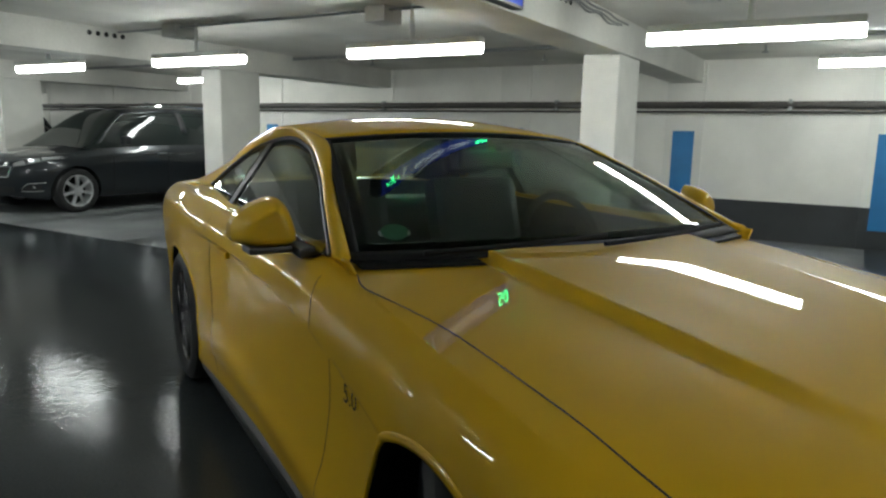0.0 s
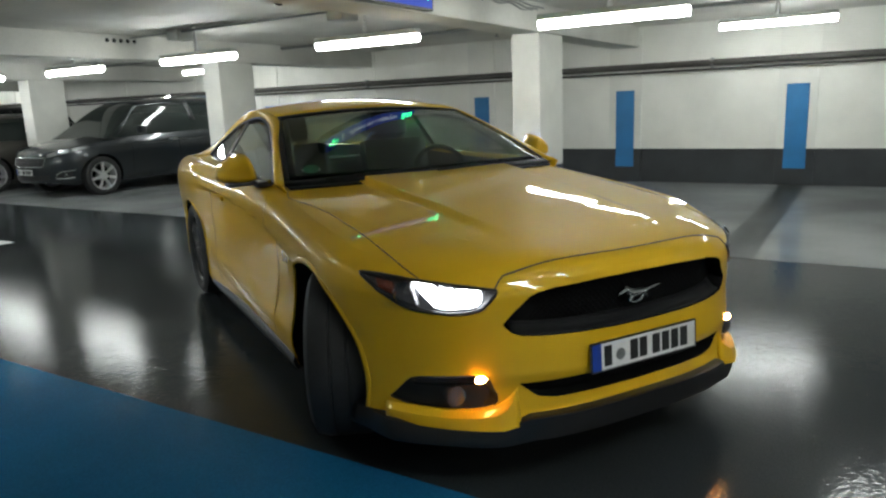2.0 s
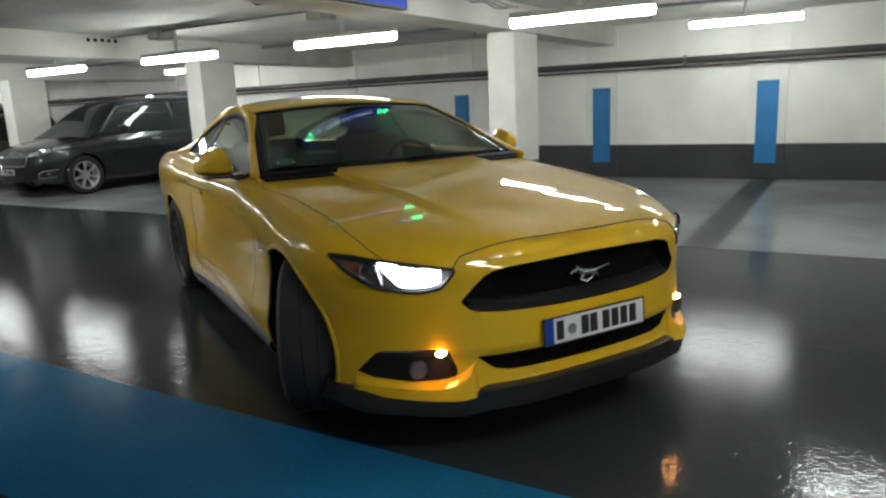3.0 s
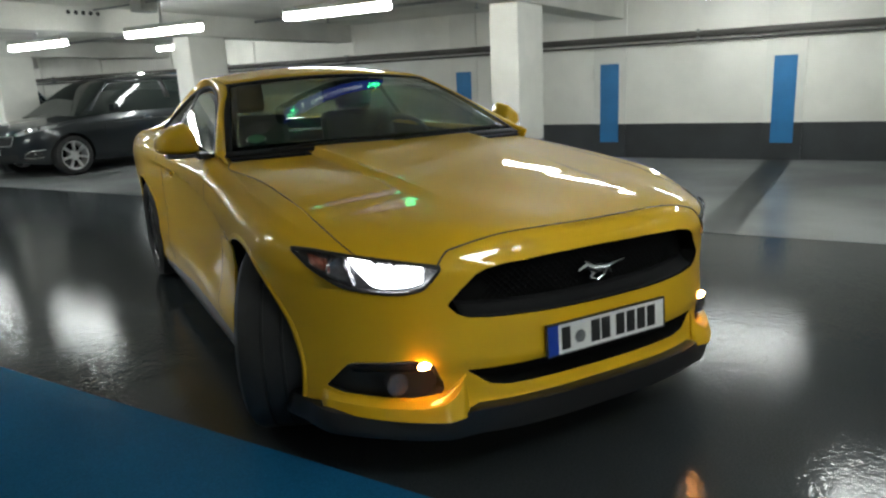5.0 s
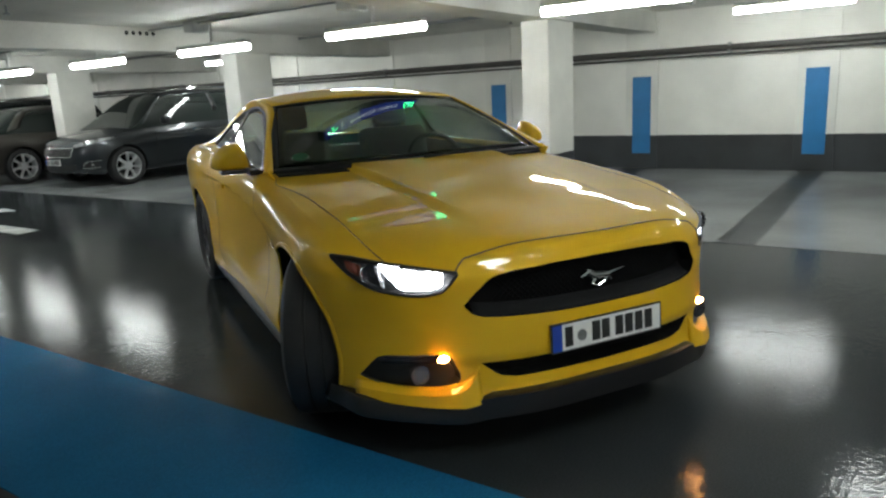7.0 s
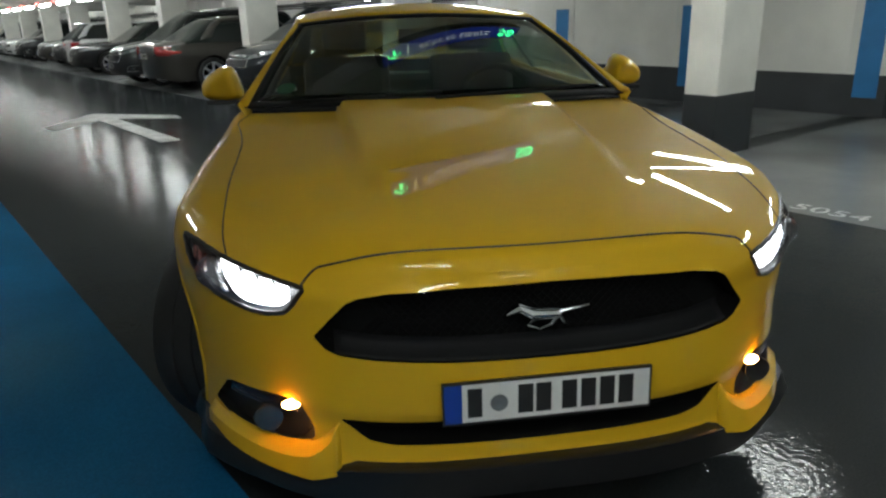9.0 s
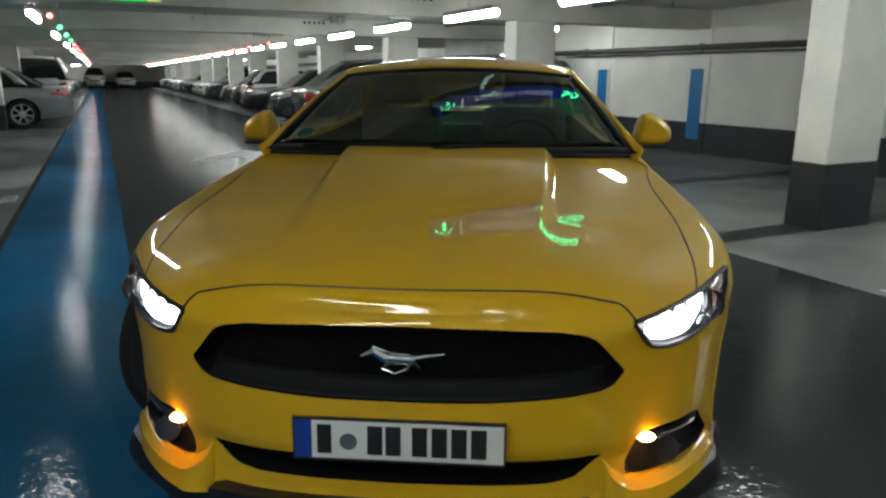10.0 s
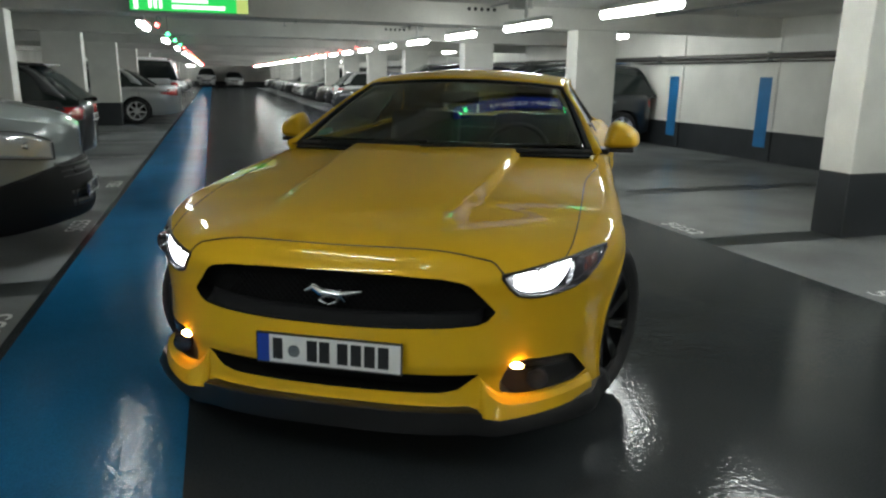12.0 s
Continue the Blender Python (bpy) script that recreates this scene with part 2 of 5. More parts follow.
CAR_GLASS = glass("tinted_car_glass", (0.36, 0.44, 0.40), ior=1.28)
LENS = glass("clear_lens", (0.95, 0.96, 0.97))
TYRE = material("tyre_rubber", (0.016, 0.016, 0.017), 0.65, grain=0.2, grain_size=120, stain=0.3, stain_size=8, bump=0.1, bump_size=200)
BLACK_RIM = material("gloss_black_alloy", (0.012, 0.012, 0.013), 0.25, metal=0.3, coat=0.6)
ALLOY = material("silver_alloy", (0.72, 0.72, 0.73), 0.35, metal=0.5, grain=0.1)
DIM_CHROME = material("smoked_reflector", (0.26, 0.26, 0.27), 0.2, metal=0.8)
CHROME = material("polished_chrome", (0.75, 0.77, 0.78), 0.12, metal=1.0)
TRIM = material("black_trim", (0.014, 0.014, 0.015), 0.38, grain=0.15, grain_size=150, bump=0.05, bump_size=300)
COWL = material("matt_black_cowl", (0.008, 0.008, 0.009), 0.7, grain=0.2, grain_size=150, spec=0.25)
WELL = material("wheel_well_liner", (0.006, 0.006, 0.006), 0.9, spec=0.1)
CABIN = material("dark_cabin_plastic", (0.010, 0.010, 0.011), 0.7, grain=0.2, grain_size=200, spec=0.2)
LEATHER = material("dark_seat_leather", (0.012, 0.012, 0.013), 0.55, grain=0.15, bump=0.1, bump_size=90)
HEADLAMP = material("lit_headlamp", (0.9, 0.9, 0.95), 0.3, emit=(0.93, 0.97, 1.0), power=22.0)
AMBER_LIT = material("lit_turn_signal", (0.9, 0.6, 0.3), 0.3, emit=(1.0, 0.42, 0.11), power=95.0)
AMBER = glass("pale_signal_lens", (0.72, 0.62, 0.60), 0.15)
PLATE_WHITE = material("plate_white", (0.72, 0.72, 0.70), 0.35, grain=0.04)
PLATE_BLUE = material("plate_blue", (0.01, 0.05, 0.32), 0.35)
PLATE_BLACK = material("plate_black", (0.015, 0.015, 0.015), 0.4)
CLOSED_TRIM = material("smoked_lamp_bezel", (0.03, 0.03, 0.034), 0.3, metal=0.4)
MARKER = material("dark_amber_marker", (0.16, 0.03, 0.012), 0.2, coat=0.6)
TAIL_RED = material("red_tail_lens", (0.40, 0.012, 0.012), 0.15, coat=0.8)


def nose_shape(t, m=1.6, n=2.4):
    t = min(max(t, 0.0), 1.0)
    return max(0.0, 1 - (1 - t) ** m) ** (1 / n)


def shell(length, width, zb, zt, zc, yf, nose, tail, side, plan, bulge=None, ns=26, nl=40, nv=20, nh=14, dent=None, crown=None, corner=None):
    """A closed body: sections along its length, from the sill up the side and over the top. All shapes are smooth curves."""
    bm = bmesh.new()
    ys = [nose * (1 - math.cos(math.pi / 2 * i / ns)) for i in range(ns)]
    ys += [nose + (length - tail - nose) * i / nl for i in range(nl)]
    ys += [length - tail * math.cos(math.pi / 2 * i / 12) for i in range(13)]
    loops = []
    for yy in ys:
        k = nose_shape(yy / nose) if yy < nose else (nose_shape((length - yy) / tail, 2.0, 5.0) if yy > length - tail else 1.0)
        k = max(k, 0.0008)
        b, t, c = zb(yy), zt(yy), zc(yy)
        half = []
        for j in range(nv + 1):
            v = j / nv
            z = b + (t - b) * v
            kk = k if not (corner and yy < nose) else max(nose_shape(yy / nose, 1.6, corner(z)), 0.0008)
            x = width * plan(yy) * side(v) * kk
            if dent:
                x += dent(yy, z) * k
            y = yy + yf(z) * max(0.0, 1 - yy / nose) ** 1.3
            half.append((x, y, z))
        xe, ye = half[-1][0], half[-1][1]
        for j in range(1, nh + 1):
            q = 1 - j / nh
            z = t + (c - t) * (1 - q ** (crown(yy) if crown else 2.4))
            if bulge:
                z += bulge(xe * q, yy)
            half.append((xe * q, ye, z))
        loop = [bm.verts.new((-x, y, z)) for x, y, z in half]
        loop += [bm.verts.new((x, y, z)) for x, y, z in reversed(half[:-1])]
        loops.append(loop)
    for a, b in zip(loops, loops[1:]):
        for i in range(len(a) - 1):
            bm.faces.new((a[i], a[i + 1], b[i + 1], b[i]))
        bm.faces.new((a[-1], a[0], b[0], b[-1]))
    bm.faces.new(loops[0])
    bm.faces.new(loops[-1][::-1])
    bmesh.ops.remove_doubles(bm, verts=bm.verts, dist=0.0004)
    bmesh.ops.dissolve_degenerate(bm, dist=0.0002, edges=bm.edges)
    bmesh.ops.recalc_face_normals(bm, faces=bm.faces)
    return bm


def carve(ob, cutters):
    for c in cutters:
        cut = ob.modifiers.new("cut", "BOOLEAN")
        cut.object, cut.operation, cut.solver, cut.material_mode = c, "DIFFERENCE", "EXACT", "TRANSFER"
    bpy.context.view_layer.update()
    me = bpy.data.meshes.new_from_object(ob.evaluated_get(bpy.context.evaluated_depsgraph_get()))
    ob.modifiers.clear()
    ob.data = me
    me.polygons.foreach_set("use_smooth", [True] * len(me.polygons))
    me.set_sharp_from_angle(angle=radians(32))
    for c in cutters:
        bpy.data.objects.remove(c)


def solid(ob, thick, offset=-1.0):
    s = ob.modifiers.new("thickness", "SOLIDIFY")
    s.thickness, s.offset = thick, offset
    return ob


def tube(name, pts, r, mat, parent, label="", seg=6):
    """A thin round bead along points."""
    bm = bmesh.new()
    pts = [Vector(p) for p in pts]
    rings = []
    for i, p in enumerate(pts):
        d = (pts[min(i + 1, len(pts) - 1)] - pts[max(i - 1, 0)]).normalized()
        a = d.cross(Vector((0, 0, 1)) if abs(d.z) < 0.9 else Vector((1, 0, 0))).normalized()
        b = d.cross(a)
        rings.append([bm.verts.new(p + r * (math.cos(w) * a + math.sin(w) * b)) for w in (2 * math.pi * k / seg for k in range(seg))])
    for a, b in zip(rings, rings[1:]):
        for k in range(seg):
            bm.faces.new((a[k], a[(k + 1) % seg], b[(k + 1) % seg], b[k]))
    bm.faces.new(rings[0])
    bm.faces.new(rings[-1])
    return part(name, bm, mat, parent, label, smooth=True)


def lathe(bm, rows, seg=40):
    """Turns rows of (x along the axle, radius) about the x axis."""
    rings = [[bm.verts.new((x, r * math.cos(w), r * math.sin(w))) for w in (2 * math.pi * k / seg for k in range(seg))] for x, r in rows]
    for a, b in zip(rings, rings[1:]):
        for k in range(seg):
            bm.faces.new((a[k], a[(k + 1) % seg], b[(k + 1) % seg], b[k]))
    return bm


def wheel(parent, m, radius, width, rim_mat, spokes, side, simple=False):
    """A wheel whose outer face looks to +x * side."""
    w = part("wheel", lathe(bmesh.new(), [(-0.02, 0.03), (0.02, 0.03), (0.02, 0.09), (-0.02, 0.09), (-0.02, 0.03)], 24), STEEL, parent, smooth=True)
    w.matrix_basis = m
    rr = radius * 0.71
    h = width / 2
    bm = bmesh.new()
    lathe(bm, [(-h * 0.8, rr), (-h * 0.98, rr + 0.03), (-h, radius * 0.88), (-h * 0.86, radius * 0.97), (-h * 0.62, radius), (-h * 0.30, radius),
               (-h * 0.28, radius - 0.007), (-h * 0.22, radius - 0.007), (-h * 0.2, radius), (h * 0.2, radius), (h * 0.22, radius - 0.007), (h * 0.28, radius - 0.007),
               (h * 0.30, radius), (h * 0.62, radius), (h * 0.86, radius * 0.97), (h, radius * 0.88), (h * 0.98, rr + 0.03), (h * 0.8, rr), (-h * 0.8, rr)], 28 if simple else 56)
    part("tyre", bm, TYRE, w, "black road tyre", smooth=True)
    bm = bmesh.new()
    lathe(bm, [(h * 0.80, rr + 0.004), (h * 0.86, rr + 0.002), (h * 0.80, rr - 0.012), (-h * 0.7, rr - 0.025), (-h * 0.8, rr)], 28 if simple else 48)
    for k in range(spokes):
        ww = 2 * math.pi * k / spokes
        for s2 in (-1, 1):
            mm = Matrix.Rotation(ww + s2 * 0.10, 4, "X") @ Matrix.Rotation(-s2 * 0.05, 4, "X")
            box(bm, h * 0.50, h * 0.84, -0.012, 0.012, 0.05, rr - 0.004, 0.004 if not simple else 0, m=mm)
    lathe(bm, [(h * 0.4, 0.085), (h * 0.70, 0.08), (h * 0.78, 0.05), (h * 0.8, 0.002)], 20)
    r = part("rim", bm, rim_mat, w, "multi-spoke alloy rim", smooth=True)
    if side < 0:
        for o in w.children:
            o.matrix_basis = Matrix.Rotation(math.pi, 4, "Z")
    if not simple:
        d = part("brake_disc", lathe(bmesh.new(), [(-0.02, 0.06), (-0.02, 0.17), (0.005, 0.17), (0.005, 0.06)], 40), STEEL, w, "steel brake disc", smooth=True)
    return w


def plate(parent, m, width=0.50, height=0.106):
    """A number plate whose characters are plain bars; its face looks to -y."""
    p = part("number_plate", boxed(-width / 2, width / 2, -0.006, 0.0, -height / 2, height / 2, 0.002), PLATE_WHITE, parent, "white number plate with dark bars")
    p.matrix_basis = m
    part("blue_band", boxed(-width / 2 + 0.003, -width / 2 + 0.045, -0.0075, -0.005, -height / 2 + 0.003, height / 2 - 0.003), PLATE_BLUE, p)
    rim = bmesh.new()
    for z in (-height / 2, height / 2 - 0.005):
        box(rim, -width / 2, width / 2, -0.0085, 0.001, z, z + 0.005)
    for x in (-width / 2, width / 2 - 0.004):
        box(rim, x, x + 0.004, -0.0085, 0.001, -height / 2, height / 2)
    part("plate_rim", rim, PLATE_BLACK, p)
    k = width / 0.50
    for x, wd in ((-0.175, 0.034), (-0.055, 0.036), (-0.012, 0.036), (0.05, 0.036), (0.096, 0.036), (0.142, 0.036), (0.188, 0.036)):
        part("bar", boxed((x - wd / 2) * k, (x + wd / 2) * k, -0.0078, -0.005, -height * 0.34, height * 0.34, 0.001), PLATE_BLACK, p)
    part("seal", rod(bmesh.new(), (-0.118 * k, -0.0075, -0.005), (-0.118 * k, -0.005, -0.005), 0.021 * k, 18), STEEL, p, "small round grey seal")
    return p
# ---- the yellow coupe ----
CAR = pose(0, 0, 0, 0, 0, -30)
coupe = empty("sports_car", CAR, "glossy yellow two-door sports coupe with headlights lit and front wheels turned", "car")
LEN, HALF = 4.60, 0.942
FRONT_AXLE, REAR_AXLE = 0.905, 3.645
zb = curve([0, 0.5, 0.9, 4.0, 4.6], [0.215, 0.20, 0.17, 0.17, 0.24])
zt = curve([0, 0.1, 0.3, 0.5, 0.68, 0.94, 1.2, 1.5, 1.75, 2.4, 3.0, 3.66, 4.2, 4.6], [0.762, 0.767, 0.780, 0.812, 0.848, 0.880, 0.908, 0.938, 0.960, 0.962, 0.975, 1.0, 1.005, 0.99])
zc = curve([0, 0.02, 0.08, 0.2, 0.5, 0.94, 1.45, 1.7, 3.6, 4.1, 4.45, 4.6], [0.764, 0.798, 0.818, 0.841, 0.877, 0.922, 0.970, 0.99, 1.03, 1.035, 1.05, 1.0])
yf = curve([0.2, 0.26, 0.31, 0.38, 0.44, 0.60, 0.69, 0.72, 0.752, 0.80], [0.045, 0.012, 0.03, 0.03, 0.008, 0.006, 0.012, 0.020, 0.038, 0.048])
side = curve([0, 0.08, 0.28, 0.48, 0.66, 0.80, 0.90, 0.96, 1.0], [0.955, 0.975, 0.975, 0.98, 0.995, 1.0, 0.985, 0.955, 0.905])
plan = curve([0, 0.6, 0.94, 1.5, 2.3, 3.0, 3.66, 4.2, 4.6], [0.985, 1.0, 1.0, 0.975, 0.965, 0.985, 1.012, 0.99, 0.95])


crease = curve([0.9, 1.25, 1.8, 2.4, 3.2], [0.66, 0.72, 0.80, 0.835, 0.86])


def dent(y, z):
    """The hollow flank under a sharp crease, and the swell over the sill."""
    if not 1.0 < y < 3.5:
        return 0.0
    along = min(1.0, (y - 1.0) / 0.45, (3.5 - y) / 0.7)
    d = crease(y) - z
    hollow = 0.0 if d < 0 else min(1.0, d / 0.03) * math.exp(-((d - 0.05) / 0.26) ** 2 if d > 0.05 else 0)
    low = math.exp(-((z - 0.30 - 0.05 * (y - 1.3)) / 0.07) ** 2)
    return along * (-0.050 * hollow + 0.020 * low)


def bulge(x, y):
    if y > 1.75:
        return 0.0
    edge = 0.40 - 0.10 * max(0.0, 1 - y / 1.4) + 0.02
    wide = 0.085 - 0.05 * min(1.0, max(0.0, (y - 0.45) / 0.7))
    s = min(max((edge + 0.01 + wide / 2 - abs(x)) / wide, 0.0), 1.0)
    rise = min(max((y - 0.25) / 1.0, 0.0), 1.0)
    return 0.030 * s * s * (3 - 2 * s) * rise ** 0.8


bm = shell(LEN, HALF, zb, zt, zc, yf, 0.72, 0.45, side, plan, bulge, ns=40, nl=80, nv=48, nh=90, dent=dent, crown=lambda y: 2.6 + 4.0 * max(0.0, 1 - y / 0.55), corner=lambda z: 2.65 + 0.7 * min(1.0, max(0.0, (0.55 - z) / 0.3)) + 0.65 * min(1.0, max(0.0, (z - 0.66) / 0.1)))
bmesh.ops.remove_doubles(bm, verts=bm.verts, dist=0.002)
BODY_TREE = BVHTree.FromBMesh(bm)
body = part("body", bm, YELLOW, coupe, "glossy yellow body shell", smooth=True)


def front_y(x, z):
    hit = BODY_TREE.ray_cast(Vector((x, -1.0, z)), Vector((0, 1, 0)))
    return hit[0].y if hit[0] else 0.6


def top_z(x, y):
    hit = BODY_TREE.ray_cast(Vector((x, y, 2.5)), Vector((0, 0, -1)))
    return hit[0].z if hit[0] else 0.9


def side_x(y, z, s):
    hit = BODY_TREE.ray_cast(Vector((2.0 * s, y, z)), Vector((-s, 0, 0)))
    return hit[0].x if hit[0] else 0.9 * s


def opening(x0, x1, top, bottom, nu=24, nv=6):
    """Points of an opening in the nose, between two curves over x; fn(u, v, dy) sits dy behind the skin."""
    ys = [[front_y(x0 + (x1 - x0) * i / nu, bottom(x0 + (x1 - x0) * i / nu) + (top(x0 + (x1 - x0) * i / nu) - bottom(x0 + (x1 - x0) * i / nu)) * j / nv)
           for j in range(nv + 1)] for i in range(nu + 1)]

    def fn(u, v, dy=0.0):
        x = x0 + (x1 - x0) * u
        z = bottom(x) + (top(x) - bottom(x)) * v
        return Vector((x, ys[round(u * nu)][round(v * nv)] + dy, z))
    fn.size = (nu, nv)
    return fn


def sheet(fn, dy, grow=0.0):
    bm = bmesh.new()
    grid(bm, lambda u, v: fn(u, v, dy), *fn.size)
    bmesh.ops.remove_doubles(bm, verts=bm.verts, dist=0.0005)
    return bm


def pocket(fn, depth, mat):
    """A cutter from before the skin to depth behind it."""
    bm = bmesh.new()
    nu, nv = fn.size
    a = grid(bm, lambda u, v: fn(u, v, -0.06), nu, nv)
    b = grid(bm, lambda u, v: fn(u, v, depth), nu, nv)
    for i in range(nu):
        for j in (0, nv):
            bm.faces.new((a[i][j], a[i + 1][j], b[i + 1][j], b[i][j]))
    for j in range(nv):
        for i in (0, nu):
            bm.faces.new((a[i][j], a[i][j + 1], b[i][j + 1], b[i][j]))
    bmesh.ops.remove_doubles(bm, verts=bm.verts, dist=0.0005)
    ob = part("cutter", bm, mat)
    ob.matrix_world = CAR
    return ob


body.data.materials.append(WELL)
grille_fn = opening(-0.528, 0.528, line([0, 0.20, 0.36, 0.425, 0.455, 0.528], [0.738, 0.736, 0.729, 0.718, 0.704, 0.618]),
                    line([0, 0.20, 0.40, 0.475, 0.505, 0.528], [0.562, 0.563, 0.567, 0.572, 0.584, 0.610]), 96, 8)
intake_fn = opening(-0.48, 0.48, line([0, 0.48], [0.410, 0.404]), line([0, 0.36, 0.42, 0.48], [0.336, 0.340, 0.352, 0.400]), 60, 4)
cutters = [pocket(grille_fn, 0.10, WELL), pocket(intake_fn, 0.09, WELL)]
lamp_fns, fog_fns = {}, {}
for s in (-1, 1):
    xs = [0.548, 0.60, 0.66, 0.76, 0.84, 0.868]
    top = [0.733, 0.741, 0.750, 0.762, 0.772, 0.772]
    low = [0.728, 0.664, 0.652, 0.664, 0.720, 0.766]
    fx = [0.548, 0.575, 0.60, 0.64, 0.755, 0.775, 0.822]
    ftop = [0.368, 0.430, 0.440, 0.440, 0.424, 0.414, 0.334]
    flow = [0.345, 0.312, 0.300, 0.297, 0.308, 0.312, 0.328]
    if s < 0:
        xs, top, low, fx, ftop, flow = [-q for q in xs[::-1]], top[::-1], low[::-1], [-q for q in fx[::-1]], ftop[::-1], flow[::-1]
    lamp_fns[s] = opening(xs[0], xs[-1], curve(xs, top), curve(xs, low), 56, 12)
    fog_fns[s] = opening(fx[0], fx[-1], line(fx, ftop), line(fx, flow), 48, 6)
    cutters += [pocket(lamp_fns[s], 0.055, TRIM), pocket(fog_fns[s], 0.05, TRIM)]
    for y, r in ((FRONT_AXLE, 0.402), (REAR_AXLE, 0.380)):
        c = part("cutter", rod(bmesh.new(), (s * (0.42 if y < 2 else 0.60), y, 0.335), (s * 1.3, y, 0.335), r, 64), WELL)
        c.matrix_world = CAR
        cutters.append(c)
cb = bmesh.new()


def cabin_plan(u, v, z):
    x = -0.75 + 1.5 * u
    y0, y1 = 1.50 + 0.17 * (x / 0.75) ** 2, 3.85 - 0.08 * (x / 0.75) ** 2
    return (x, y0 + (y1 - y0) * v, z)


lo, hi = grid(cb, lambda u, v: cabin_plan(u, v, 0.42), 10, 4), grid(cb, lambda u, v: cabin_plan(u, v, 1.3), 10, 4)
for i in range(10):
    for j in (0, 4):
        cb.faces.new((lo[i][j], lo[i + 1][j], hi[i + 1][j], hi[i][j]))
for j in range(4):
    for i in (0, 10):
        cb.faces.new((lo[i][j], lo[i][j + 1], hi[i][j + 1], hi[i][j]))
c = part("cutter", cb, CABIN)
c.matrix_world = CAR
cutters.append(c)
carve(body, cutters)

# nose: grille, intake, emblem, plate, splitter
g = part("grille", sheet(grille_fn, 0.075), WELL, coupe, "black mesh radiator grille")
gb = bmesh.new()
for i in range(-24, 25):
    for d in (-1, 1):
        x0 = i * 0.022
        pts = [(x0 + d * (q - 0.5) * 0.16, q) for q in (0.0, 1.0)]
        a, b = [(x, 0.568 + 0.165 * q) for x, q in pts]
        if max(abs(a[0]), abs(b[0])) < 0.46:
            rod(gb, (a[0], front_y(a[0], 0.6) + 0.066, a[1]), (b[0], front_y(b[0], 0.7) + 0.066, b[1]), 0.0025, 4)
part("grille_mesh", gb, WELL, g)
sh = bmesh.new()
grid(sh, lambda u, v: grille_fn(0.04 + 0.92 * u, 0, 0.012 + 0.055 * v) + Vector((0, 0, 0.002 + 0.034 * v * v)), 40, 4)
solid(part("grille_shelf", sh, COWL, g, "dark ledge inside the grille", smooth=True), 0.006)
part("lower_intake", sheet(intake_fn, 0.07), WELL, coupe, "black lower air intake")
plate(coupe, pose(0, front_y(0, 0.466) - 0.004, 0.466, -3))
ey = front_y(0, 0.65) + 0.032
bm = rod(bmesh.new(), (-0.034, ey, 0.657), (0.036, ey, 0.654), 0.015, 12, 0.012)
bmesh.ops.bevel(bm, geom=bm.edges[:], offset=0.004, segments=2, affect="EDGES")
emblem = part("emblem", bm, CHROME, coupe, "small chrome emblem in the grille", smooth=True)
for (x0, z0, x1, z1, r0, r1) in ((-0.030, 0.658, -0.062, 0.674, 0.012, 0.008), (-0.058, 0.675, -0.090, 0.660, 0.009, 0.004), (-0.028, 0.668, -0.064, 0.684, 0.004, 0.003),
                                 (0.032, 0.658, 0.062, 0.664, 0.006, 0.005), (0.062, 0.664, 0.104, 0.670, 0.005, 0.002), (-0.020, 0.650, -0.042, 0.630, 0.007, 0.003),
                                 (-0.042, 0.630, -0.016, 0.620, 0.004, 0.002), (0.028, 0.650, 0.016, 0.630, 0.007, 0.004), (0.016, 0.630, -0.014, 0.617, 0.004, 0.002),
                                 (0.034, 0.648, 0.046, 0.632, 0.005, 0.003)):
    part("stroke", rod(bmesh.new(), (x0, ey, z0), (x1, ey, z1), r0 * 1.25, 8, r1 * 1.25), CHROME, emblem, smooth=True)

sp = bmesh.new()


def splitter(u, v):
    """A lip round the foot of the nose."""
    a = (2 * u - 1)
    th = abs(a) * 0.97
    yy = 0.56 * (1 - math.cos(math.pi / 2 * th))
    x = HALF * 0.985 * nose_shape(yy / 0.72, 1.6, 3.2) * (1 if a > 0 else -1)
    ring = [(0.02, 0.262), (-0.012, 0.252), (-0.032, 0.205), (-0.028, 0.188), (0.03, 0.182), (0.12, 0.185)][round(v * 5)]
    out = Vector((x * 0.9, -0.35 * (1 - abs(a)), 0)).normalized() if abs(x) > 0.01 else Vector((0, -1, 0))
    n = Vector((out.x * abs(a) ** 1.5, -(1 - 0.6 * abs(a) ** 2), 0)).normalized()
    flare = min(1.0, max(0.0, (abs(a) - 0.55) / 0.22))
    flare *= 1.0 if abs(a) < 0.78 else max(0.0, (0.90 - abs(a)) / 0.12)
    rise = flare * 0.004
    middle = min(1.0, max(0.0, (0.36 - abs(a)) / 0.08))
    if v < 0.3:
        ring = (ring[0] - 0.022 * middle, ring[1] + 0.034 * middle)
    else:
        ring = (ring[0], ring[1] + 0.016 * middle)
    return Vector((x, yy + 0.03, ring[1] + 0.012 * abs(a) ** 2 + rise)) - n * (ring[0] - 0.034 * flare)


grid(sp, splitter, 60, 5)
solid(part("splitter", sp, TRIM, coupe, "matt black front splitter lip", smooth=True), 0.006)

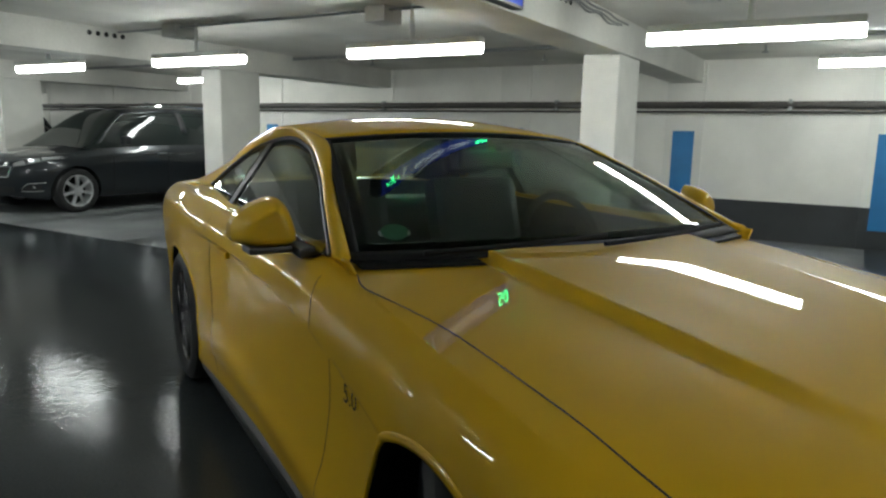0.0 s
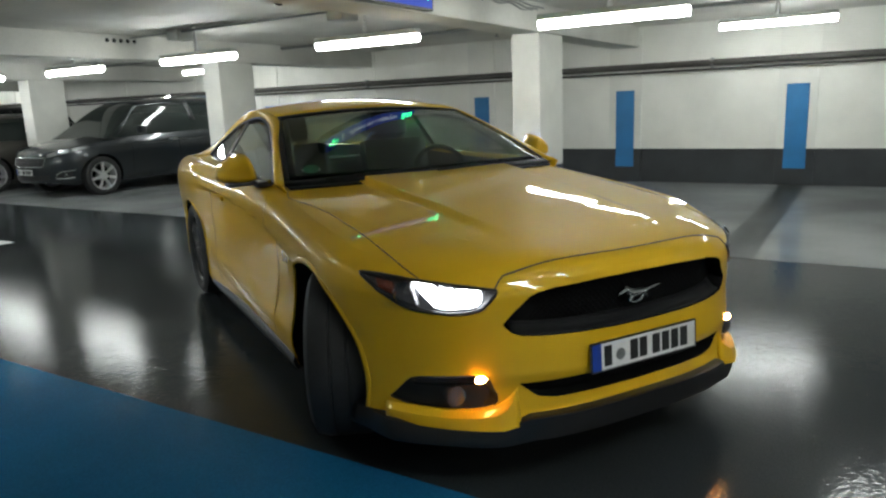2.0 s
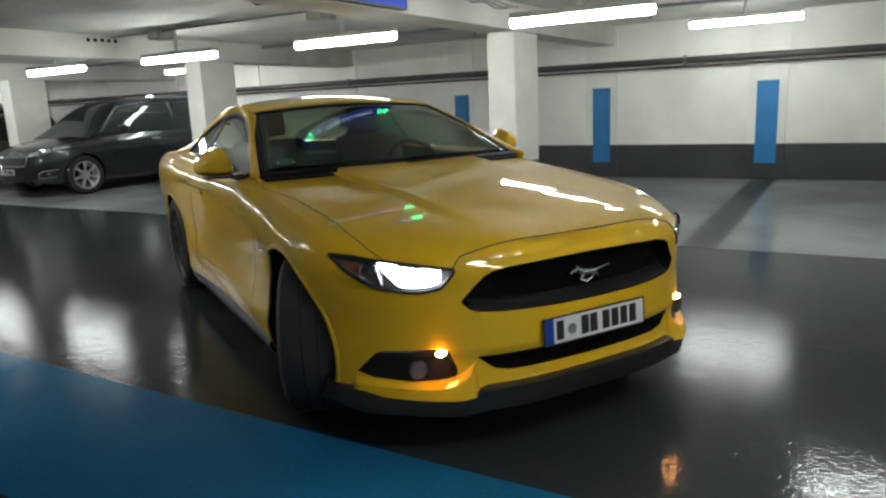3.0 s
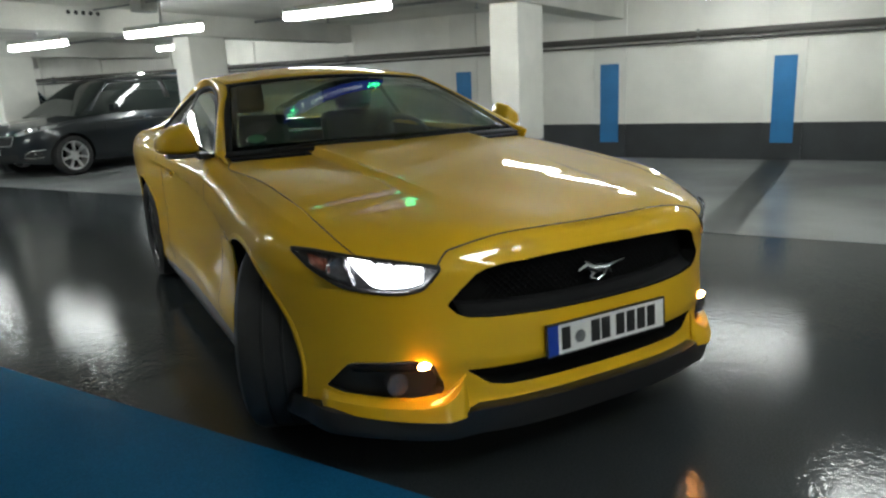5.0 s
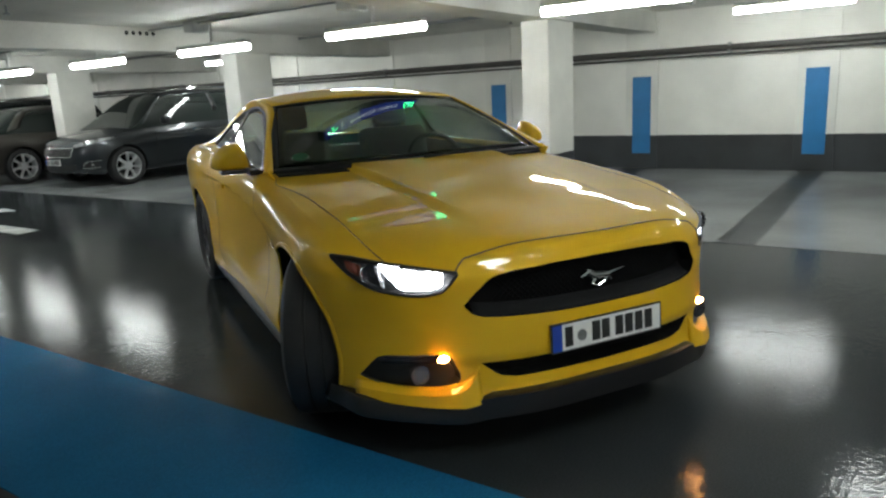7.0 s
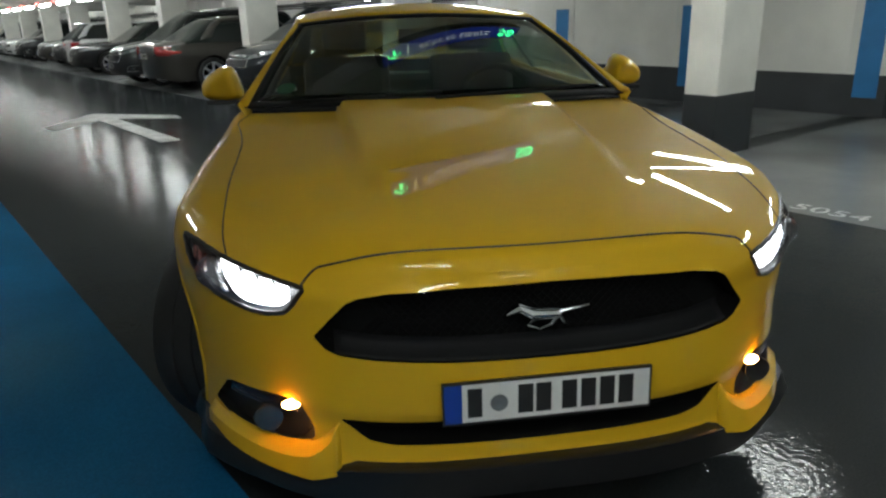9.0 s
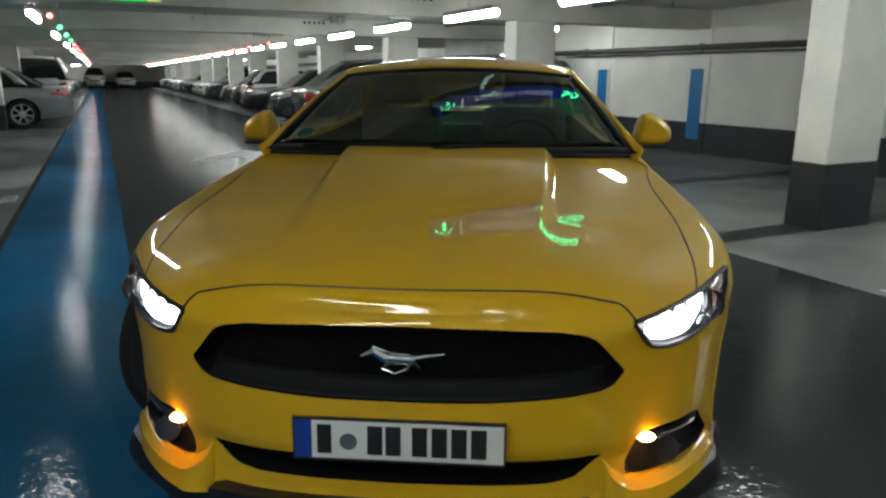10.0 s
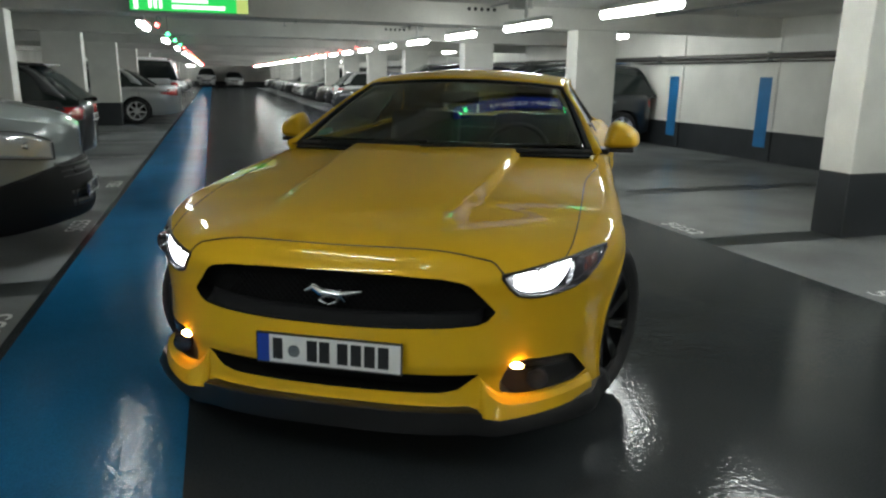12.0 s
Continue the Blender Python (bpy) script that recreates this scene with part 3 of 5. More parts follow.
for s in (-1, 1):
    hl = part("headlight", sheet(lamp_fns[s], -0.001), LENS, coupe, "lit headlight behind a clear lens", smooth=True)
    solid(hl, 0.004)
    hl.visible_shadow = False
    fn = lamp_fns[s]
    hb = bmesh.new()

    def inside(q, v, dy):
        """A place in the headlight: q from its inner to its outer corner."""
        return fn(q if s > 0 else 1 - q, v, dy)
    grid(hb, lambda u, v: inside(0.10 + (0.44 + 0.08 * v - 0.08 * (1 - v) ** 3) * u, 0.17 + 0.74 * v - 0.10 * v * (1 - u) + 0.05 * math.sin(3 * math.pi * u) * v, 0.026), 20, 8)
    solid(part("lamp_unit", hb, HEADLAMP, hl, "glowing white headlamp unit", smooth=True), 0.008, 1.0)
    for q in (0.17, 0.30, 0.43):
        db = bmesh.new()
        grid(db, lambda u, v: inside(q + 0.022 * u + 0.05 * v, 0.76 + 0.22 * v, 0.010), 1, 4)
        solid(part("divider", db, DIM_CHROME, hl, "thin slanting divider in the headlight"), 0.012)
    nu = 40
    edge = [inside(i / nu, 1, -0.002) for i in range(nu + 1)] + [inside(1 - i / nu, 0, -0.002) for i in range(nu + 1)]
    tube("lamp_gasket", edge + edge[:2], 0.0065, TRIM, hl, "black gasket round the headlight")
    ob = bmesh.new()
    grid(ob, lambda u, v: inside(0.60 + 0.36 * u, 0.06 + 0.88 * v, 0.030), 10, 6)
    solid(part("inner_bezel", ob, CLOSED_TRIM, hl, "smoked black inner bezel", smooth=True), 0.004)
    rb = bmesh.new()
    grid(rb, lambda u, v: inside(0.61 + 0.035 * u + 0.04 * v, 0.12 + 0.76 * v, 0.024 - 0.010 * u), 6, 6)
    solid(part("reflector", rb, DIM_CHROME, hl, "smoked outer reflector"), 0.006)
    mk = bmesh.new()
    grid(mk, lambda u, v: inside(0.79 + 0.11 * u, 0.25 + 0.5 * v, 0.016), 4, 4)
    solid(part("side_marker", mk, MARKER, hl, "dark amber side marker"), 0.006)
    part("projector", lathe(bmesh.new(), [(0, 0.03), (0.02, 0.042), (0.04, 0.044)], 24), CHROME, hl).matrix_basis = pose(0.775 * s, front_y(0.775 * s, 0.715) + 0.052, 0.715, 0, 0, -90)
    # fog lamp in its black recess, turn signal strip over it
    fy = front_y(0.665 * s, 0.362)
    fog = part("fog_light", rod(bmesh.new(), (0.665 * s, fy + 0.0, 0.358), (0.665 * s, fy + 0.045, 0.358), 0.036, 24, 0.03), DIM_CHROME, coupe, "round chrome fog light, off", smooth=True)
    part("fog_lens", rod(bmesh.new(), (0.665 * s, fy - 0.006, 0.358), (0.665 * s, fy + 0.0, 0.358), 0.034, 24), LENS, fog)
    ts = bmesh.new()
    rows = []
    for i in range(10):
        x, z = s * (0.585 + 0.020 * i), 0.437 - 0.0022 * i
        y = front_y(x, z - 0.01)
        rows.append([ts.verts.new((x, y + d, z + dz)) for d, dz in ((-0.003, 0), (-0.003, -0.026), (0.03, -0.026), (0.03, 0))])
    for a, b in zip(rows, rows[1:]):
        for k in range(4):
            ts.faces.new((a[k], a[(k + 1) % 4], b[(k + 1) % 4], b[k]))
    ts.faces.new(rows[0])
    ts.faces.new(rows[-1])
    sig = part("turn_signal", ts, AMBER, coupe, "narrow turn signal strip")
    lit = bmesh.new()
    bx = 0.600 * s
    bmesh.ops.create_uvsphere(lit, u_segments=16, v_segments=10, radius=1.0, matrix=Matrix.Translation((bx, front_y(bx, 0.424) - 0.004, 0.425)) @ Matrix.Diagonal((0.022, 0.011, 0.012, 1)))
    part("signal_bulb", lit, AMBER_LIT, sig, "glowing amber end of the turn signal", smooth=True)


# shut lines
def bead(name, knots, r=0.0035, n=40):
    """A dark gap along knots of (x, y), laid on the top of the body."""
    ts = [i / (len(knots) - 1) for i in range(len(knots))]
    fx, fy = curve(ts, [k[0] for k in knots]), curve(ts, [k[1] for k in knots])
    pts = []
    for i in range(n + 1):
        x = fx(i / n)
        y = max(fy(i / n), front_y(x, 0.752) + 0.004) if fy(i / n) < 0.5 else fy(i / n)
        pts.append((x, y, top_z(x, y) - 0.0005))
    return tube(name, pts, r, BLACK_HOLE, coupe)


front_line = [(0.0, 0.085), (0.20, 0.090), (0.35, 0.103), (0.45, 0.118), (0.50, 0.130)]
bead("hood_gap", [(-x, y) for x, y in front_line[:0:-1]] + front_line, 0.0034, 90)
for s in (-1, 1):
    y0 = max(0.130, front_y(0.50 * s, 0.752) + 0.004)
    z0 = top_z(0.50 * s, y0)
    drop = [(s * (0.50 + 0.052 * i / 10), z0 + (0.734 - z0) * (i / 10) ** 1.6) for i in range(1, 11)]
    tube("hood_gap", [(0.50 * s, y0, z0)] + [(x, min(front_y(x, z), y0 + 0.02), z) for x, z in drop], 0.003, BLACK_HOLE, coupe)
for s in (-1, 1):
    bead("hood_gap", [(s * 0.722, 0.25), (s * 0.755, 0.42), (s * 0.768, 0.70), (s * 0.772, 1.05), (s * 0.80, 1.30), (s * 0.825, 1.45), (s * 0.80, 1.56)], 0.0024)

    def side_gap(knots, n=30):
        ts = [i / (len(knots) - 1) for i in range(len(knots))]
        fy, fz = curve(ts, [k[0] for k in knots]), curve(ts, [k[1] for k in knots])
        return tube("door_gap", [(side_x(fy(i / n), fz(i / n), s), fy(i / n), fz(i / n)) for i in range(n + 1)], 0.0013, BLACK_HOLE, coupe)
    side_gap([(1.66, 0.93), (1.62, 0.80), (1.60, 0.55), (1.62, 0.25)])
    side_gap([(3.02, 0.95), (3.05, 0.7), (2.98, 0.40), (2.92, 0.25)])
    for y0, r0 in ((FRONT_AXLE, 0.400), (REAR_AXLE, 0.378)):
        lb = bmesh.new()

        def lip(u, v):
            a = math.pi * (-0.10 + 1.20 * u)
            r = r0 + 0.026 * v
            y, z = y0 + r * math.cos(a), max(0.335 + r * math.sin(a), 0.21)
            return Vector((side_x(y, z, s) + s * (0.002, 0.005, 0.004, -0.004)[round(v * 3)], y, z))
        grid(lb, lip, 48, 3)
        solid(part("arch_lip", lb, YELLOW, coupe, "yellow lip round the wheel arch", smooth=True), 0.010)
    hx = side_x(2.86, 0.80, s)
    part("door_handle", boxed(hx - 0.012, hx + 0.012, 2.77, 2.95, 0.79, 0.818, 0.008), YELLOW, coupe, "yellow door handle")
    sk = bmesh.new()
    grid(sk, lambda u, v: Vector((s * (0.885 + 0.02 * math.sin(math.pi * v)), 1.34 + 1.95 * u, 0.135 + 0.09 * v)), 10, 4)
    solid(part("side_skirt", sk, TRIM, coupe, "black side skirt"), 0.03)
    # blade under the fog light, and the post beside the intake
    wg = bmesh.new()
    prof = ((0.318, -0.008), (0.309, 0.018), (0.298, 0.044), (0.262, 0.046), (0.247, 0.0))

    def blade(u, v):
        z, out = prof[round(v * 4)]
        z += (0.075 * (1 - u) ** 7 if v < 0.6 else 0.0) - 0.004 * u
        x = 0.488 + 0.345 * u
        return Vector((s * (x + out * 0.35 * u), front_y(s * x, min(z, 0.32)) - out * (1 - 0.6 * u) * min(1.0, 5 * u), z))
    grid(wg, blade, 24, 4)
    solid(part("lower_blade", wg, YELLOW, coupe, "yellow blade under the fog light", smooth=True), 0.012)

badge = bpy.data.curves.new("badge", "FONT")
badge.body, badge.size, badge.extrude, badge.align_x = "5.0", 0.075, 0.004, "CENTER"
for s in (-1, 1):
    b = new("badge", badge)
    b.parent = coupe
    b.data.materials.clear()
    b.data.materials.append(CHROME)
    b.matrix_basis = pose(side_x(1.40, 0.66, s) + s * 0.010, 1.40, 0.645, 90, 0, 90 * s)
    tagged(b, "chrome badge on the front wing")

# wheels, the front pair turned
STEER = 26
for s in (-1, 1):
    wheel(coupe, pose(s * 0.79, FRONT_AXLE, 0.352, 0, 0, -STEER), 0.352, 0.265, BLACK_RIM, 10, s)
    wheel(coupe, pose(s * 0.80, REAR_AXLE, 0.347), 0.347, 0.275, BLACK_RIM, 10, s)
# greenhouse of the coupe
def ws_base(s):
    return Vector((0.80 * s, 1.45 + 0.17 * s * s, 0.995 - 0.012 * s * s))


def ws_top(s):
    return Vector((0.602 * s, 2.27 + 0.09 * s * s, 1.332 - 0.034 * s * s))


def rear_top(s):
    return Vector((0.578 * s, 3.22 + 0.03 * s * s, 1.338 - 0.028 * s * s))


def rear_base(s):
    return Vector((0.655 * s, 4.08 - 0.06 * s * s, 1.04 - 0.012 * s * s))


def screen(u, v, s0=-0.975, s1=0.975, v0=0.02, v1=0.98, lift=0.0):
    s, q = s0 + (s1 - s0) * u, v0 + (v1 - v0) * v
    return ws_base(s).lerp(ws_top(s), q) + Vector((0, -0.5, 0.8)) * (0.018 * 4 * q * (1 - q) + lift)


bm = bmesh.new()
grid(bm, screen, 24, 14)
pane = solid(part("windscreen", bm, CAR_GLASS, coupe, "tinted windscreen", smooth=True), 0.005)
pane.visible_shadow = False
bm = bmesh.new()
grid(bm, lambda u, v: screen(u, v, -1.0, 1.0, -0.02, 0.03, 0.002), 24, 2)
grid(bm, lambda u, v: screen(u, v, -1.0, 1.0, 0.97, 1.0, 0.002), 24, 2)
for a, b in ((-1.0, -0.965), (0.965, 1.0)):
    grid(bm, lambda u, v: screen(u, v, a, b, 0.0, 1.0, 0.001), 2, 14)
solid(part("windscreen_seal", bm, COWL, coupe, "black windscreen surround", smooth=True), 0.006)


def roof(u, v):
    s = 2 * u - 1
    p = ws_top(s).lerp(rear_top(s), v)
    p.z += 0.058 * math.sin(math.pi * v) ** 0.8 * (1 - 0.35 * s * s)
    p.x *= 1 + 0.03 * math.sin(math.pi * v)
    return p


bm = bmesh.new()
grid(bm, roof, 20, 16)
solid(part("roof", bm, YELLOW, coupe, "yellow roof panel", smooth=True), 0.02)
bm = bmesh.new()
grid(bm, lambda u, v: roof(u, v) * 1.0 - Vector((0, 0, 0.026)), 20, 12)
solid(part("headliner", bm, CABIN, coupe, "dark headliner under the roof", smooth=True), 0.006)
bm = bmesh.new()
grid(bm, lambda u, v: rear_top(1.9 * u - 0.95).lerp(rear_base(1.9 * u - 0.95), v) + Vector((0, 0.2, 0.3)) * 0.05 * v * (1 - v) * 4, 16, 12)
pane = solid(part("rear_window", bm, CAR_GLASS, coupe, "sloping tinted rear window", smooth=True), 0.005)
pane.visible_shadow = False

glass_top = curve([1.66, 1.9, 2.15, 2.45, 2.75, 3.1, 3.4, 3.56], [0.992, 1.085, 1.185, 1.268, 1.298, 1.262, 1.15, 1.045])
glass_low = curve([1.66, 2.2, 3.0, 3.56], [0.978, 0.985, 1.0, 1.028])
edge_x = curve([1.60, 2.0, 2.35, 2.8, 3.25, 3.7, 4.08], [0.802, 0.702, 0.604, 0.617, 0.580, 0.622, 0.66])
edge_z = curve([1.60, 2.0, 2.35, 2.6, 2.8, 3.0, 3.25, 3.7, 4.08], [0.985, 1.160, 1.300, 1.333, 1.341, 1.333, 1.310, 1.170, 1.025])


def side_at(y, z):
    return 0.842 - 0.70 * (z - 0.985) - 0.03 * (y - 1.66) / 1.9


for s in (-1, 1):
    bm = bmesh.new()

    def pane_at(u, v, y0, y1):
        y = y0 + (y1 - y0) * u
        z = glass_low(y) + (glass_top(y) - 0.012 - glass_low(y)) * v
        return Vector((s * (side_at(y, z) - 0.006), y, z))
    grid(bm, lambda u, v: pane_at(u, v, 1.68, 2.98), 20, 8)
    p = solid(part("door_window", bm, CAR_GLASS, coupe, "tinted door window", smooth=True), 0.004)
    p.visible_shadow = False
    bm = bmesh.new()
    grid(bm, lambda u, v: pane_at(u, v, 3.03, 3.54), 10, 8)
    p = solid(part("quarter_window", bm, CAR_GLASS, coupe, "small tinted quarter window", smooth=True), 0.004)
    p.visible_shadow = False
    bm = bmesh.new()
    grid(bm, lambda u, v: pane_at(u, v, 2.97, 3.04) + Vector((s * 0.003, 0, 0)), 2, 8)
    solid(part("window_post", bm, TRIM, coupe, "black post between the side windows"), 0.012)

    def frame_at(u, v):
        y = 1.60 + (4.08 - 1.60) * u
        inner = Vector((edge_x(y), y, edge_z(y)))
        if y < 1.68:
            z = 0.985
        elif y < 3.54:
            z = glass_top(y)
        else:
            z = 1.04 - 0.03 * (y - 3.54) / 0.54
        x = side_at(y, z) if y < 3.54 else 0.745 + 0.075 * (y - 3.54) / 0.54
        outer = Vector((x, y, z))
        p = inner.lerp(outer, v)
        p += Vector((0.5, 0, 0.75)) * 0.016 * 4 * v * (1 - v)
        return Vector((s * p.x, p.y, p.z))
    bm = bmesh.new()
    grid(bm, frame_at, 60, 6)
    solid(part("roof_rail", bm, YELLOW, coupe, "yellow roof rail and pillar", smooth=True), 0.02)
    bm = bmesh.new()
    grid(bm, lambda u, v: frame_at(u, v) - Vector((s * 0.022, 0, 0.018)), 40, 4)
    solid(part("pillar_lining", bm, CABIN, coupe, "dark lining inside the pillars", smooth=True), 0.004)
    # black seal round the side glass
    ys = [1.66 + 1.9 * i / 40 for i in range(41)]
    tube("window_seal", [(s * (side_at(y, glass_top(y)) + 0.001), y, glass_top(y) - 0.004) for y in ys], 0.008, TRIM, coupe)
    # shoulder between the body's top edge and the glass
    bm = bmesh.new()

    def shoulder(u, v):
        y = 1.56 + 2.55 * u
        a = Vector((s * 0.83 * plan(y), y, top_z(s * 0.82, y) - 0.004))
        z = glass_low(min(max(y, 1.66), 3.56)) + 0.006
        b = Vector((s * (side_at(min(y, 3.56), z) - 0.012 - 0.03 * max(0, y - 3.56)), y, z - 0.02 * max(0, y - 3.56) * 2))
        return a.lerp(b, v)
    grid(bm, shoulder, 40, 3)
    solid(part("belt_panel", bm, YELLOW, coupe, "", smooth=True), 0.01)

    # door mirror: yellow shell over a black foot, glass looking back
    mir = bmesh.new()

    outline = [(0.096, -0.068), (0.102, 0.012), (0.060, 0.058), (-0.010, 0.098), (-0.060, 0.090), (-0.092, -0.004), (-0.092, -0.068)]
    for _ in range(2):
        outline = [((a[0] * w + b[0] * (1 - w)), (a[1] * w + b[1] * (1 - w))) for a, b in zip(outline, outline[1:] + outline[:1]) for w in (0.75, 0.25)]

    def mirror_shell(u, v):
        px, pz = outline[round(u * len(outline)) % len(outline)]
        r = max(0.0002, v)
        back = 0.125 * (1 - r ** 5) ** 0.7
        return Vector((s * (0.945 + px * r), 1.985 - back + 0.30 * px * r, 1.036 + pz * r * 0.94))
    grid(mir, mirror_shell, len(outline), 20, close_u=True)
    mo = part("door_mirror", mir, YELLOW, coupe, "yellow door mirror on a black foot", smooth=True)
    solid(mo, 0.004)
    mb = bmesh.new()
    box(mb, s * 0.91 - 0.10, s * 0.91 + 0.10, 1.87, 1.97, 0.962, 0.984, 0.009)
    box(mb, s * 0.845 - 0.035, s * 0.845 + 0.035, 1.80, 1.92, 0.955, 0.985, 0.009)
    part("mirror_foot", mb, TRIM, mo, "black mirror foot")
    part("mirror_glass", boxed(s * 0.935 - 0.075, s * 0.935 + 0.075, 1.975, 1.982, 0.985, 1.06, 0.004), CHROME, mo, "mirror glass")

# wipers and cowl
bm = bmesh.new()
grid(bm, lambda u, v: ws_base(1.96 * u - 0.98) + Vector((0, -0.045 + 0.07 * v, -0.018 + 0.012 * v - 0.035 * min(1.0, max(0.0, (0.58 - abs(1.96 * u - 0.98)) / 0.1)))), 40, 3)
solid(part("cowl", bm, COWL, coupe, "black plastic cowl under the windscreen"), 0.01)
for x0, x1 in ((-0.62, -0.02), (-0.05, 0.62)):
    tube("wiper", [ws_base((x0 + (x1 - x0) * i / 12) / 0.8) + Vector((0, -0.035 + 0.03 * i / 12, 0.012 + 0.02 * i / 12)) for i in range(13)], 0.008, COWL, coupe, "black wiper blade")

# cabin: dash, wheel, seats, mirror, sticker
bm = bmesh.new()
grid(bm, lambda u, v: Vector((1.5 * u - 0.75, 1.47 + 0.17 * (2 * u - 1) ** 2 + 0.52 * v, 0.965 - 0.06 * v - 0.10 * max(0, v - 0.75))), 16, 8)
solid(part("dashboard", bm, CABIN, coupe, "dark dashboard", smooth=True), 0.25)
M = Matrix.Translation((0.36, 2.12, 0.90)) @ Matrix.Rotation(radians(-22), 4, "X")
ring = [M @ Vector((0.185 * math.cos(a), 0, 0.185 * math.sin(a))) for a in (2 * math.pi * i / 36 for i in range(37))]
st = tube("steering_wheel", ring, 0.016, CABIN, coupe, "dark steering wheel", 8)
hub = bmesh.new()
box(hub, -0.07, 0.07, -0.02, 0.02, -0.06, 0.05, 0.015, m=M)
for a in (0, math.pi, -math.pi / 2):
    rod(hub, M @ Vector((0, 0, 0)), M @ Vector((0.18 * math.cos(a), 0, 0.18 * math.sin(a))), 0.014, 8)
part("hub", hub, CABIN, st, "", smooth=True)
for s in (-1, 1):
    cu = bmesh.new()
    box(cu, s * 0.37 - 0.25, s * 0.37 + 0.25, 2.25, 2.75, 0.42, 0.58, 0.05)
    seat = part("seat", cu, LEATHER, coupe, "dark leather front seat")
    bk = bmesh.new()
    box(bk, -0.25, 0.25, -0.06, 0.07, 0, 0.58, 0.055, m=pose(s * 0.37, 2.72, 0.55, -17))
    part("backrest", bk, LEATHER, seat)
    hd = bmesh.new()
    box(hd, -0.13, 0.13, -0.05, 0.05, 0.60, 0.79, 0.045, m=pose(s * 0.37, 2.73, 0.55, -17))
    part("headrest", hd, LEATHER, seat)
bm = bmesh.new()
box(bm, -0.7, 0.7, 3.25, 3.42, 0.5, 0.98, 0.05)
part("rear_bench", bm, LEATHER, coupe, "dark rear bench")
part("rear_view_mirror", boxed(-0.12, 0.12, 2.16, 2.19, 1.19, 1.26, 0.012), TRIM, coupe, "black inside mirror")
STICKER = material("green_sticker", (0.015, 0.09, 0.04), 0.5, grain=0.2)
STICKER_BAR = material("sticker_bars", (0.25, 0.28, 0.26), 0.5)
p0 = screen(0.075, 0.06)
dirx = (screen(0.135, 0.06) - screen(0.075, 0.06)).normalized()
dirz = (screen(0.075, 0.17) - screen(0.075, 0.06)).normalized()
nrm = dirx.cross(dirz)
sm = bmesh.new()
Mst = Matrix((( dirx.x, nrm.x, dirz.x, p0.x), (dirx.y, nrm.y, dirz.y, p0.y), (dirx.z, nrm.z, dirz.z, p0.z), (0, 0, 0, 1)))
rod(sm, Mst @ Vector((0, 0.012, 0.04)), Mst @ Vector((0, 0.010, 0.04)), 0.04, 28)
stk = part("sticker", sm, STICKER, coupe, "round green windscreen sticker")
part("bar", boxed(-0.045, 0.045, 0.005, 0.0085, 0.028, 0.05, m=Mst), STICKER_BAR, stk)

# tail: lamps across the rear panel
for s in (-1, 1):
    for k in range(3):
        x = s * (0.50 + 0.09 * k)
        part("tail_light", boxed(x - 0.03, x + 0.03, 4.50, 4.585, 0.78, 0.93, 0.01), TAIL_RED, coupe, "upright red tail light bar")
# ---- parked cars ----
DARK_GLASS = material("dark_window_glass", (0.014, 0.019, 0.018), 0.06, coat=0.15, coat_rough=0.02, spec=0.4)
CLEAR_LAMP = material("clear_lamp_glass", (0.45, 0.46, 0.47), 0.08, metal=0.4, coat=1.0)
INDICATOR_RED = material("lit_red_indicator", (0.8, 0.1, 0.1), 0.4, emit=(1.0, 0.06, 0.05), power=18.0)
INDICATOR_GREEN = material("lit_green_indicator", (0.1, 0.8, 0.2), 0.4, emit=(0.05, 1.0, 0.25), power=14.0)


def paint(name, colour, metal=0.5):
    return material(name, colour, 0.32, metal=metal, grain=0.05, grain_size=700, coat=1.0, coat_rough=0.04)


GREY_BLUE = paint("dark_blue_grey_paint", (0.020, 0.025, 0.030))
BROWN_GREY = paint("brown_grey_paint", (0.062, 0.057, 0.050))
BLACK_PAINT = paint("black_paint", (0.008, 0.008, 0.010), 0.2)
WHITE_PAINT = paint("white_car_paint", (0.62, 0.63, 0.63), 0.0)
SILVER_PAINT = paint("silver_paint", (0.36, 0.37, 0.37))
PALE_SILVER = paint("pale_grey_paint", (0.17, 0.19, 0.19))
DARK_GREY = paint("dark_grey_paint", (0.035, 0.037, 0.04))
RED_PAINT = paint("dark_red_paint", (0.16, 0.012, 0.015))

KINDS = {
    # length, half width, height, screen foot, roof start, roof end, rear foot, bonnet, belt, tail top
    "suv": (4.53, 0.92, 1.64, 1.02, 1.95, 4.22, 4.50, 0.98, 1.02, 1.03),
    "sedan": (4.85, 0.92, 1.46, 1.35, 2.25, 3.45, 4.25, 0.90, 0.95, 1.00),
    "hatch": (4.25, 0.88, 1.48, 1.05, 1.90, 3.55, 4.20, 0.92, 0.96, 0.98),
    "van": (4.30, 0.90, 1.82, 0.98, 1.75, 4.10, 4.28, 1.16, 1.14, 1.12),
}


